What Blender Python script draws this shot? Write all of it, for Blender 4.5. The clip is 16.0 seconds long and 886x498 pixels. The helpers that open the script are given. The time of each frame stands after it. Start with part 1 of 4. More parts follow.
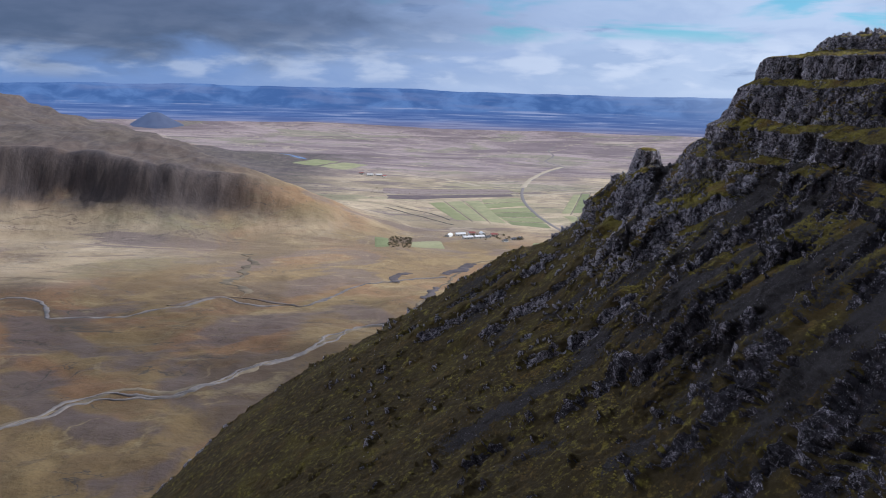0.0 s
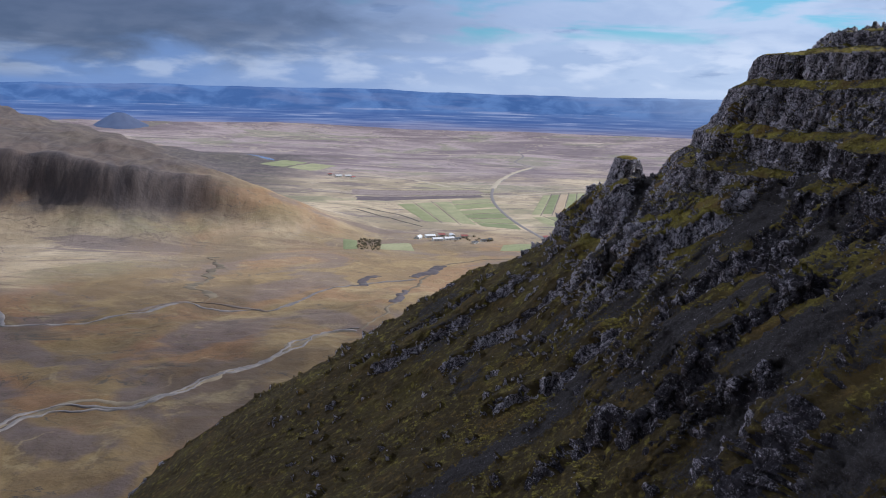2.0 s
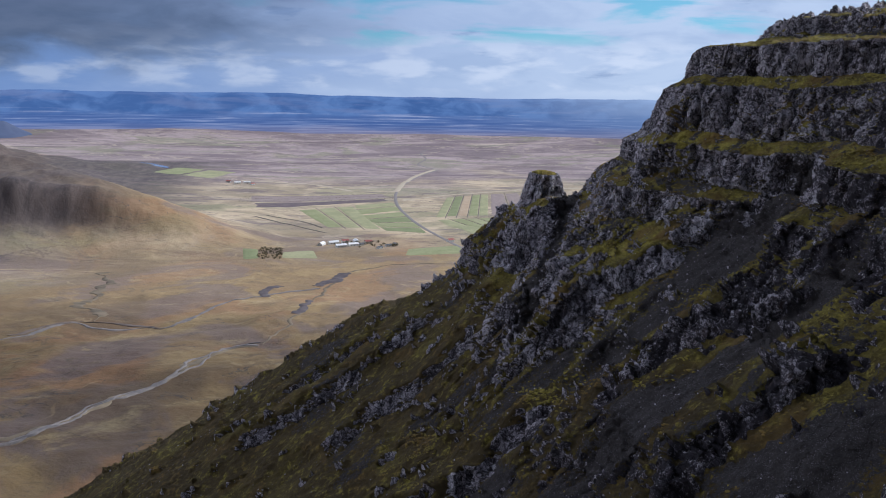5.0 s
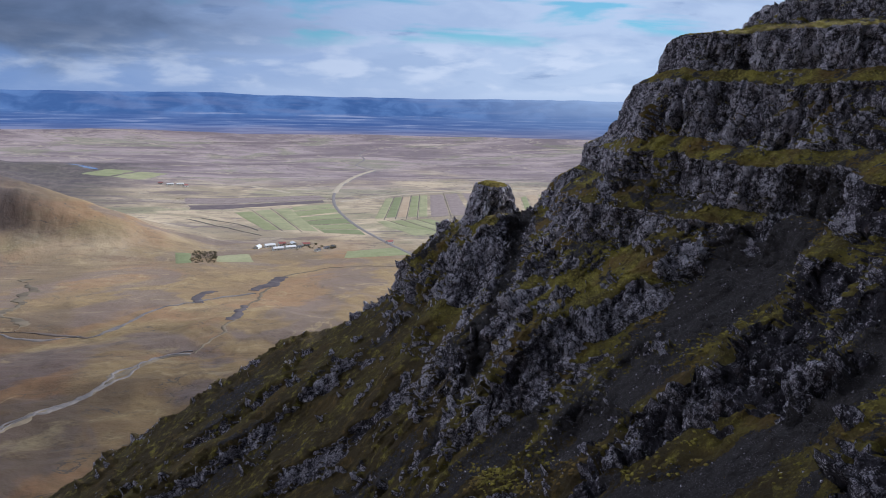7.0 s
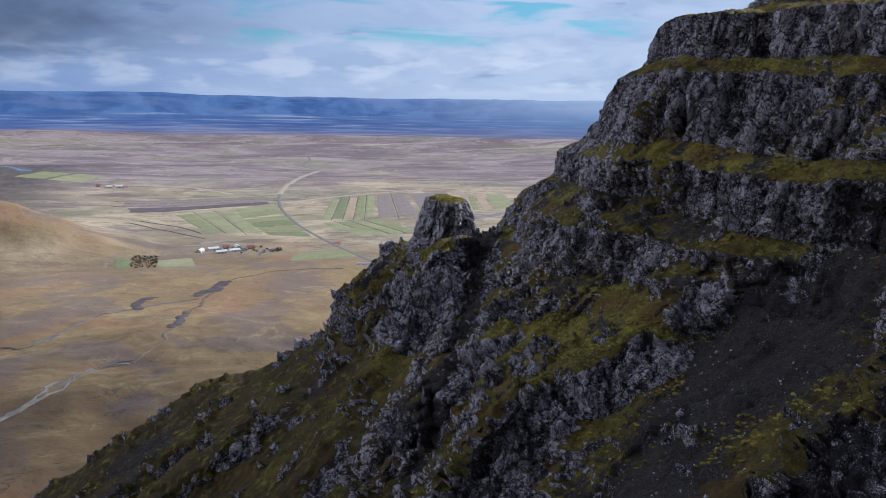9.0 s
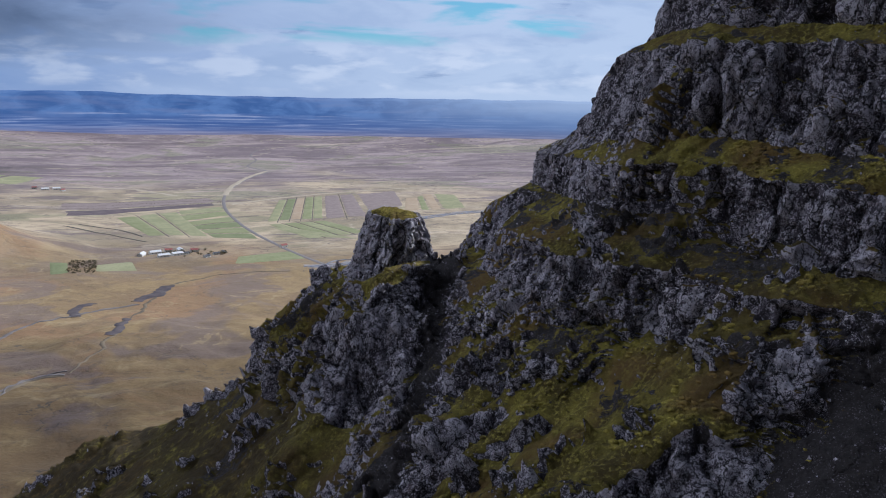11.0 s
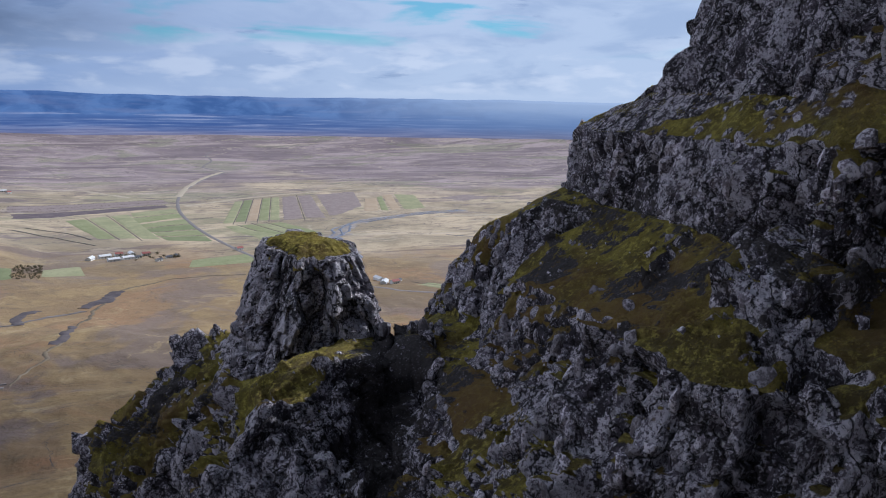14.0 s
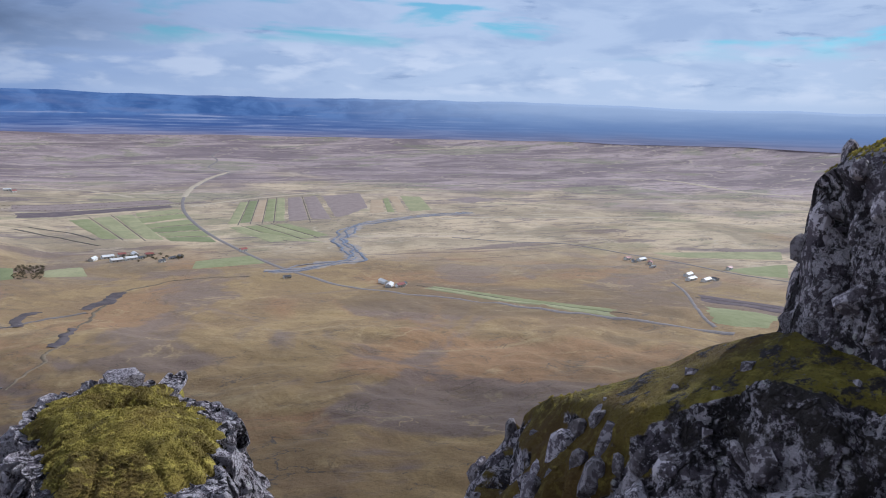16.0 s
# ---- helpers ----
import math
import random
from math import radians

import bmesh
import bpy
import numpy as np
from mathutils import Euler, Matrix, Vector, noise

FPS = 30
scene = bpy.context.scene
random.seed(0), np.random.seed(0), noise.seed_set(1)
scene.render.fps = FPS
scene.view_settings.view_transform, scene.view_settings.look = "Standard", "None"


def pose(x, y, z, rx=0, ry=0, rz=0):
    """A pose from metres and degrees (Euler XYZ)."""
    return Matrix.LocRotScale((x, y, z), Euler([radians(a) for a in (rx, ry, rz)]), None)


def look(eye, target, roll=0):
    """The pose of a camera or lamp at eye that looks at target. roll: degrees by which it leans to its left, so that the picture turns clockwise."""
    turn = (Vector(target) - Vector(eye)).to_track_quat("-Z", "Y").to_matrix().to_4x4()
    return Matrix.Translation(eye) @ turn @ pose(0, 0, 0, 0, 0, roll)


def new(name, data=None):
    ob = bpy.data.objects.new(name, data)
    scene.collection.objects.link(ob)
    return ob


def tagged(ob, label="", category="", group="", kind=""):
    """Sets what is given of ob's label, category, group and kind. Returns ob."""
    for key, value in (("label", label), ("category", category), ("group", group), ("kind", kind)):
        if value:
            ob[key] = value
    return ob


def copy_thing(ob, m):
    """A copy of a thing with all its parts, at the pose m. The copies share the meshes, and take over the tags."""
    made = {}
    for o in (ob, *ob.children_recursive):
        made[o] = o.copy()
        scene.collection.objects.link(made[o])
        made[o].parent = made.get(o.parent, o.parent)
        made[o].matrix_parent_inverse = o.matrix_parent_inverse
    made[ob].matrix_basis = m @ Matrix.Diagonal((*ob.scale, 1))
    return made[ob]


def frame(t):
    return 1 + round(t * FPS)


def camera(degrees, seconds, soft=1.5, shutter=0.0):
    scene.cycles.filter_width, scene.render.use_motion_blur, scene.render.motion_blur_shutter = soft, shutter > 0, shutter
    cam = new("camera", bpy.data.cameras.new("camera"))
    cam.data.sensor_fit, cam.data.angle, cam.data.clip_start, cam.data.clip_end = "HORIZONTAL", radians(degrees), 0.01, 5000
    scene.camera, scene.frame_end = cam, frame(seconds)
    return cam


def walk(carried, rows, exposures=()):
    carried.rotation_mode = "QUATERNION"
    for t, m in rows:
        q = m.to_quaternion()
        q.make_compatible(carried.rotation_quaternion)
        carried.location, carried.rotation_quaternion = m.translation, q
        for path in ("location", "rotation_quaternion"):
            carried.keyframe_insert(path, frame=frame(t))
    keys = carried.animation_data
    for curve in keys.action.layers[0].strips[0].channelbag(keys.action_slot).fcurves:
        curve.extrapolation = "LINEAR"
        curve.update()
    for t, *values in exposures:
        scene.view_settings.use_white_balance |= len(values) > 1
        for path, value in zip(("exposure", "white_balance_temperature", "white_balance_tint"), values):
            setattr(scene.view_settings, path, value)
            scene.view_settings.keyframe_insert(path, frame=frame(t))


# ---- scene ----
cam = camera(56.3, 16.0, 1.0)
PATH = [
    (0, (-0.454, -1.381, 289.252), (-0.441, 0.585, 288.881), 1.5),
    (0.5, (0.149, 2.608, 289.278), (0.177, 4.573, 288.907), 1.6),
    (1, (0.703, 6.594, 289.35), (0.75, 8.559, 288.98), 1.6),
    (1.5, (1.241, 10.452, 289.375), (1.305, 12.417, 289.006), 1.6),
    (2, (1.729, 14.39, 289.441), (1.813, 16.354, 289.073), 1.6),
    (2.5, (2.336, 18.112, 289.508), (2.444, 20.076, 289.143), 1.4),
    (3, (2.935, 21.91, 289.587), (3.075, 23.872, 289.224), 1.2),
    (3.5, (3.576, 25.706, 289.642), (3.745, 27.666, 289.28), 1.0),
    (4, (4.196, 29.67, 289.698), (4.404, 31.627, 289.337), 0.9),
    (4.5, (4.924, 33.603, 289.703), (5.184, 35.553, 289.344), 0.9),
    (7, (9.193, 53.603, 289.436), (9.645, 55.518, 289.082), 1.1),
    (7.5, (10.1, 57.294, 289.384), (10.58, 59.204, 289.03), 1.2),
    (8, (11.053, 61.148, 289.351), (11.566, 63.049, 288.997), 1.1),
    (8.5, (11.989, 64.778, 289.302), (12.534, 66.669, 288.949), 1.0),
    (9, (13.026, 68.593, 289.244), (13.599, 70.476, 288.891), 1.0),
    (9.5, (14.073, 72.3, 289.154), (14.674, 74.175, 288.801), 1.0),
    (10, (15.226, 76.203, 288.976), (15.858, 78.068, 288.623), 1.0),
    (12.5, (22.019, 95.246, 287.038), (22.771, 97.066, 286.689), 1.1),
    (13, (23.575, 99.358, 286.555), (24.342, 101.172, 286.206), 1.1),
    (13.5, (25.118, 103.276, 286.21), (25.897, 105.085, 285.86), 1.0),
    (14, (26.8, 107.514, 286.092), (27.578, 109.322, 285.742), 1.0),
    (14.5, (28.51, 111.616, 286.028), (29.284, 113.427, 285.678), 1.0),
    (15, (30.263, 115.901, 285.972), (31.032, 117.714, 285.624), 1.2),
    (15.5, (32.043, 120.075, 285.868), (32.81, 121.889, 285.52), 1.3),
    (16, (33.931, 124.328, 285.891), (34.696, 126.143, 285.544), 1.4),
]
walk(cam, [(t, look(eye, target, roll)) for t, eye, target, roll in PATH], [(0, 0.02, 5520, 12), (7, -0.04, 5450, 12), (16, -0.12, 5400, 12)])

# ---- light: low sun from the right, broken cloud ----
SUN_AZ, SUN_EL = 76.0, 33.0          # degrees clockwise from +y, degrees up
scene.view_settings.exposure = 0.0
world = bpy.data.worlds.new("sky")
scene.world = world
world.use_nodes = True


class Nodes:
    """A short way to write a node tree."""

    def __init__(self, tree):
        self.tree = tree
        tree.nodes.clear()

    def add(self, kind, **values):
        node = self.tree.nodes.new("ShaderNode" + kind)
        for key, value in values.items():
            if key in node.inputs:
                self.put(node.inputs[key], value)
            else:
                setattr(node, key, value)
        return node

    def put(self, socket, value):
        if isinstance(value, bpy.types.NodeSocket):
            self.tree.links.new(value, socket)
        elif isinstance(value, (tuple, list)) and socket.type == "RGBA":
            socket.default_value = (*value, 1)[:4]
        else:
            socket.default_value = value

    def math(self, op, a, b=0.0, c=0.0, clamp=False):
        node = self.tree.nodes.new("ShaderNodeMath")
        node.operation, node.use_clamp = op, clamp
        for socket, value in zip(node.inputs, (a, b, c)):
            self.put(socket, value)
        return node.outputs[0]

    def step(self, value, low, high, to_low=0.0, to_high=1.0):
        node = self.tree.nodes.new("ShaderNodeMapRange")
        node.interpolation_type = "SMOOTHSTEP"
        for socket, v in zip(node.inputs, (value, low, high, to_low, to_high)):
            self.put(socket, v)
        return node.outputs[0]

    def mix(self, factor, a, b, blend="MIX"):
        node = self.tree.nodes.new("ShaderNodeMix")
        node.data_type, node.blend_type, node.clamp_factor = "RGBA", blend, True
        self.put(node.inputs[0], factor), self.put(node.inputs[6], a), self.put(node.inputs[7], b)
        return node.outputs[2]

    def noise(self, vector, scale, detail=4.0, rough=0.55, distort=0.0):
        return self.add("TexNoise", Vector=vector, Scale=scale, Detail=detail, Roughness=rough, Distortion=distort).outputs[0]

    def cells(self, vector, scale, feature="F1", random=1.0):
        node = self.tree.nodes.new("ShaderNodeTexVoronoi")
        node.feature = feature
        self.put(node.inputs["Vector"], vector), self.put(node.inputs["Scale"], scale), self.put(node.inputs["Randomness"], random)
        return node.outputs

    def scaled(self, vector, factors):
        node = self.tree.nodes.new("ShaderNodeMapping")
        self.put(node.inputs["Vector"], vector)
        node.inputs["Scale"].default_value = factors
        return node.outputs[0]


n = Nodes(world.node_tree)
way = n.add("TexCoord").outputs["Generated"]
part_of = n.add("SeparateXYZ", Vector=way).outputs
bearing = n.math("MULTIPLY", n.math("ARCTAN2", part_of[0], part_of[1]), 57.3)       # degrees clockwise from +y
high = n.math("MULTIPLY", n.math("ARCSINE", part_of[2]), 57.3)                       # degrees above the horizon
near_sky = n.add("CombineXYZ", X=n.math("MULTIPLY", part_of[0], 22.0), Y=n.math("MULTIPLY", part_of[1], 22.0), Z=n.math("MULTIPLY", high, 0.85)).outputs[0]
lift = n.math("ADD", n.math("MAXIMUM", part_of[2], 0.0), 0.07)
deck = n.add("CombineXYZ", X=n.math("DIVIDE", part_of[0], lift), Y=n.math("DIVIDE", part_of[1], lift), Z=0.0).outputs[0]
heavy = n.noise(n.scaled(deck, (0.16, 0.2, 1.0)), 1.0, 3.0, 0.5)
wisp = n.noise(n.scaled(near_sky, (0.36, 0.36, 0.6)), 1.0, 8.0, 0.56, 0.4)
puff = n.noise(n.scaled(near_sky, (0.7, 0.7, 1.1)), 1.0, 8.0, 0.5, 0.15)
sky = n.add("TexSky", sky_type="NISHITA", sun_disc=False, sun_elevation=radians(SUN_EL), sun_rotation=radians(SUN_AZ), altitude=300.0, air_density=1.0, dust_density=0.3, ozone_density=3.0)
east = n.math("ADD", bearing, n.math("MULTIPLY", n.math("SUBTRACT", wisp, 0.5), 26.0))
bright = n.step(east, -24.0, 24.0)
# unseen bright cloud added high to the west, lighting the rock; heavy cloud behind
lobe = n.math("ADD", n.math("ADD", n.math("MULTIPLY", part_of[0], -0.74), n.math("MULTIPLY", part_of[1], 0.45)), n.math("MULTIPLY", part_of[2], 0.5))
lobe = n.math("MULTIPLY", n.step(lobe, 0.5, 0.95), n.step(high, 6.5, 18.0))
south = n.step(n.math("ADD", n.math("MULTIPLY", n.math("ABSOLUTE", part_of[0]), 0.5), n.math("MULTIPLY", part_of[1], -1.0)), -0.35, 0.3)
# pale haze low down, blue to the left and white to the right
tone = n.mix(bright, (0.2, 0.29, 0.5), (0.6, 0.66, 0.76))
tone = n.mix(n.math("MULTIPLY", n.step(wisp, 0.42, 0.64), n.step(high, 0.3, 1.5, 0.0, 0.6)), tone, n.mix(bright, (0.18, 0.25, 0.42), (0.4, 0.48, 0.63)))
heap = n.math("MULTIPLY", n.step(puff, 0.44, 0.64), n.math("MULTIPLY", n.step(high, 0.1, 1.0), n.step(high, 5.0, 2.6)))
tone = n.mix(n.math("MULTIPLY", heap, 0.85), tone, n.mix(bright, (0.45, 0.5, 0.61), (0.76, 0.78, 0.83)))
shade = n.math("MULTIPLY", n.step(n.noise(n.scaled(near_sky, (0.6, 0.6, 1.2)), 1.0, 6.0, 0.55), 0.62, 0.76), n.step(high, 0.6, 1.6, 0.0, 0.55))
tone = n.mix(shade, tone, (0.2, 0.28, 0.45))
# the dark deck of cloud to the left
roof = n.math("ADD", n.math("ADD", high, n.math("MULTIPLY", n.math("SUBTRACT", wisp, 0.5), 5.0)), n.math("MULTIPLY", bearing, -0.05))
roof = n.math("MULTIPLY", n.step(roof, 1.6, 4.4), n.step(east, 10.0, -15.0))
tone = n.mix(n.math("MULTIPLY", roof, 0.92), tone, n.mix(n.step(puff, 0.3, 0.7), (0.095, 0.115, 0.172), (0.13, 0.15, 0.215)))
# gaps of clear sky
gap_ = n.math("MULTIPLY", n.step(n.noise(n.scaled(near_sky, (0.22, 0.22, 0.6)), 1.0, 6.0, 0.5, 0.4), 0.54, 0.66), n.math("MULTIPLY", n.step(high, 2.8, 4.6), n.step(bearing, -8.0, 6.0)))
veil = n.math("SUBTRACT", 1.0, n.math("MULTIPLY", gap_, 0.75))
tone = n.mix(south, tone, (0.14, 0.15, 0.175))
over = n.step(part_of[2], 0.3, 0.7)
tone = n.mix(over, tone, (0.135, 0.14, 0.16))
tone = n.mix(lobe, tone, (1.36, 1.36, 1.42))
veil = n.math("MAXIMUM", veil, n.math("MAXIMUM", over, n.step(high, 7.0, 14.0, 0.0, 0.9)))
clear = n.add("Background", Color=n.mix(1.0, sky.outputs[0], (0.5, 1.2, 1.22), "MULTIPLY"), Strength=0.07)
cloud = n.add("Background", Color=tone, Strength=0.95)
both = n.add("MixShader", Fac=n.math("MULTIPLY", veil, 0.97), **{})
n.tree.links.new(clear.outputs[0], both.inputs[1])
n.tree.links.new(cloud.outputs[0], both.inputs[2])
n.tree.links.new(both.outputs[0], n.add("OutputWorld").inputs[0])

sun = new("sun", bpy.data.lights.new("sun", "SUN"))
sun.data.energy, sun.data.angle, sun.data.color = 4.5, radians(0.6), (1.0, 0.93, 0.83)
az, el = radians(SUN_AZ), radians(SUN_EL)
sun.matrix_world = look((0, 0, 600), (-math.sin(az) * math.cos(el), -math.cos(az) * math.cos(el), 600 - math.sin(el)))


# ---- noise on arrays ----
def hashed(i, j, k, seed):
    h = (i.astype(np.uint32) * np.uint32(374761393)) ^ (j.astype(np.uint32) * np.uint32(668265263)) ^ (k.astype(np.uint32) * np.uint32(2147483647 - 1013))
    h = (h + np.uint32(seed * 40503 + 97)) * np.uint32(1274126177)
    h ^= h >> np.uint32(15)
    h = h * np.uint32(2246822519)
    h ^= h >> np.uint32(13)
    return (h & np.uint32(0xFFFFFF)).astype(np.float64) / 0xFFFFFF


def values(x, y, z, seed=0):
    """Smooth noise from -1 to 1."""
    x, y, z = np.broadcast_arrays(x, y, z)
    i, j, k = (np.floor(a).astype(np.int64) for a in (x, y, z))
    u, v, w = (a - b for a, b in ((x, i), (y, j), (z, k)))
    u, v, w = (a * a * a * (a * (a * 6 - 15) + 10) for a in (u, v, w))
    out = 0.0
    for a in (0, 1):
        for b in (0, 1):
            for c in (0, 1):
                out = out + hashed(i + a, j + b, k + c, seed) * (u if a else 1 - u) * (v if b else 1 - v) * (w if c else 1 - w)
    return out * 2 - 1


def rough(x, y, z, octaves=4, seed=0, gain=0.5):
    out, amp = 0.0, 1.0
    for o in range(octaves):
        out = out + amp * values(x * 2**o, y * 2**o, z * 2**o, seed + o)
        amp *= gain
    return out


def blocks(x, y, z, seed=0):
    """Cells: the slant of the nearest one's face, the gap to the next, and the nearest one's random number."""
    x, y, z = np.broadcast_arrays(x, y, z)
    i, j, k = (np.floor(a).astype(np.int64) for a in (x, y, z))
    f1, f2, tag, tilt = np.full(x.shape, 9.0), np.full(x.shape, 9.0), np.zeros(x.shape), np.zeros(x.shape)
    for a in (-1, 0, 1):
        for b in (-1, 0, 1):
            for c in (-1, 0, 1):
                p, q, r = i + a, j + b, k + c
                dx, dy, dz = p + hashed(p, q, r, seed) - x, q + hashed(p, q, r, seed + 1) - y, r + hashed(p, q, r, seed + 2) - z
                d = np.sqrt(dx ** 2 + dy ** 2 + dz ** 2)
                nearer = d < f1
                f2 = np.where(nearer, f1, np.minimum(f2, d))
                tag = np.where(nearer, hashed(p, q, r, seed + 3), tag)
                tilt = np.where(nearer, dx * (hashed(p, q, r, seed + 4) - 0.5) + dy * (hashed(p, q, r, seed + 5) - 0.5) + dz * (hashed(p, q, r, seed + 6) - 0.5), tilt)
                f1 = np.where(nearer, d, f1)
    return tilt, f2 - f1, tag


def ease(v, low, high):
    t = np.clip((v - low) / (high - low), 0, 1)
    return t * t * (3 - 2 * t)


# ---- meshes from arrays ----
def mesh_of(name, verts, quads, material, smooth=True, attributes=None):
    verts, quads = np.asarray(verts, np.float32).reshape(-1, 3), np.asarray(quads, np.int32)
    me = bpy.data.meshes.new(name)
    k = quads.shape[1]
    me.vertices.add(len(verts)), me.loops.add(quads.size), me.polygons.add(len(quads))
    me.vertices.foreach_set("co", verts.ravel())
    me.loops.foreach_set("vertex_index", quads.ravel())
    me.polygons.foreach_set("loop_start", np.arange(0, quads.size, k, dtype=np.int32))
    me.polygons.foreach_set("use_smooth", np.broadcast_to(smooth, len(quads)).astype(bool))
    for key, data in (attributes or {}).items():
        me.attributes.new(key, "FLOAT", "POINT").data.foreach_set("value", np.asarray(data, np.float32).ravel())
    me.materials.append(material)
    me.update(calc_edges=True)
    return me


def grid_quads(rows, cols):
    a = (np.arange(rows - 1)[:, None] * cols + np.arange(cols - 1)[None]).ravel()
    return np.stack([a, a + 1, a + cols + 1, a + cols], 1)


def normals_of(V):
    """Normals of a grid of points."""
    n_ = np.cross(np.gradient(V, axis=1), np.gradient(V, axis=0))
    return n_ / np.maximum(np.linalg.norm(n_, axis=-1, keepdims=True), 1e-9)


# ---- materials ----
def material(name):
    m = bpy.data.materials.new(name)
    m.use_nodes = True
    k = Nodes(m.node_tree)
    bsdf, out = k.add("BsdfPrincipled"), k.add("OutputMaterial")
    k.tree.links.new(bsdf.outputs[0], out.inputs[0])
    return m, k, bsdf, k.add("TexCoord").outputs["Object"]


def finish(k, bsdf, color, roughness, height=None, depth=0.05, strength=0.6):
    k.put(bsdf.inputs["Base Color"], color), k.put(bsdf.inputs["Roughness"], roughness)
    k.put(bsdf.inputs["Specular IOR Level"], 0.25)
    if height is not None:
        k.put(bsdf.inputs["Normal"], k.add("Bump", Height=height, Distance=depth, Strength=strength).outputs[0])


def bent(k, at, scale, amount):
    """Coordinates bent by noise, so that cracks wander."""
    v = k.add("VectorMath", operation="SUBTRACT", **{})
    k.put(v.inputs[0], k.add("TexNoise", Vector=at, Scale=scale, Detail=4.0, Roughness=0.6).outputs[1])
    v.inputs[1].default_value = (0.5, 0.5, 0.5)
    w = k.add("VectorMath", operation="MULTIPLY_ADD", **{})
    k.put(w.inputs[0], v.outputs[0])
    w.inputs[1].default_value = (amount, amount, amount)
    k.put(w.inputs[2], at)
    return w.outputs[0]


def cracks(k, at):
    """0 in the fissures between blocks of basalt, 1 on the blocks."""
    way_ = k.scaled(bent(k, at, 1.6, 1.1), (1.0, 1.0, 0.4))
    wide = k.step(k.cells(way_, 1.1, "DISTANCE_TO_EDGE")[0], 0.0, 0.055)
    fine = k.step(k.cells(way_, 3.1, "DISTANCE_TO_EDGE")[0], 0.0, 0.09)
    return k.math("MULTIPLY", wide, k.math("ADD", k.math("MULTIPLY", fine, 0.3), 0.7))


def rock_color(k, at, pale=0.5, fissured=True):
    """Weathered dark basalt speckled with pale lichen; some blocks carry more of it."""
    tall = k.scaled(at, (1.0, 1.0, 0.6))
    more = k.math("MULTIPLY", k.math("SUBTRACT", pale, 0.5), 0.3)
    v = k.math("ADD", k.noise(tall, 2.7, 9.0, 0.74), more)
    base = k.mix(k.step(v, 0.4, 0.58), (0.05, 0.043, 0.052), (0.2, 0.172, 0.205))
    speck = k.math("ADD", k.math("MULTIPLY", k.noise(at, 13.0, 7.0, 0.7), 0.62), k.math("MULTIPLY", k.noise(at, 4.0, 5.0, 0.65), 0.38))
    crust = k.step(k.math("ADD", speck, k.math("MULTIPLY", more, 0.55)), 0.49, 0.525)
    base = k.mix(k.math("MULTIPLY", crust, k.step(v, 0.34, 0.48, 0.3, 0.95)), base, k.mix(k.noise(at, 2.0, 3.0), (0.56, 0.51, 0.57), (0.86, 0.81, 0.86)))
    spots = k.math("MULTIPLY", k.step(k.cells(at, 5.0)[0], 0.22, 0.17), k.step(k.noise(at, 1.1, 2.0), 0.55, 0.6))
    base = k.mix(spots, base, (0.74, 0.72, 0.7))
    pits = k.step(k.noise(tall, 6.0, 8.0, 0.78), 0.45, 0.4)
    base = k.mix(k.math("MULTIPLY", pits, 0.85), base, (0.02, 0.018, 0.021))
    rust = k.step(k.noise(at, 1.3, 4.0), 0.56, 0.75)
    base = k.mix(k.math("MULTIPLY", rust, 0.4), base, (0.15, 0.1, 0.085))
    return k.mix(cracks(k, at), (0.018, 0.016, 0.018), base) if fissured else base


def moss_color(k, at):
    c = k.mix(k.step(k.noise(at, 0.6, 5.0, 0.6), 0.36, 0.66), (0.1, 0.075, 0.017), (0.3, 0.25, 0.042))
    c = k.mix(k.step(k.noise(at, 5.0, 6.0, 0.7), 0.48, 0.66), c, (0.45, 0.38, 0.075))
    c = k.mix(k.step(k.noise(at, 3.3, 6.0, 0.7), 0.46, 0.34, 0.0, 0.65), c, (0.05, 0.038, 0.014))
    c = k.mix(k.step(k.noise(at, 22.0, 4.0, 0.7), 0.5, 0.3, 0.0, 0.6), c, (0.06, 0.045, 0.015))
    return k.mix(k.step(k.noise(at, 0.23, 4.0), 0.44, 0.64, 0.0, 0.8), c, (0.17, 0.1, 0.032))


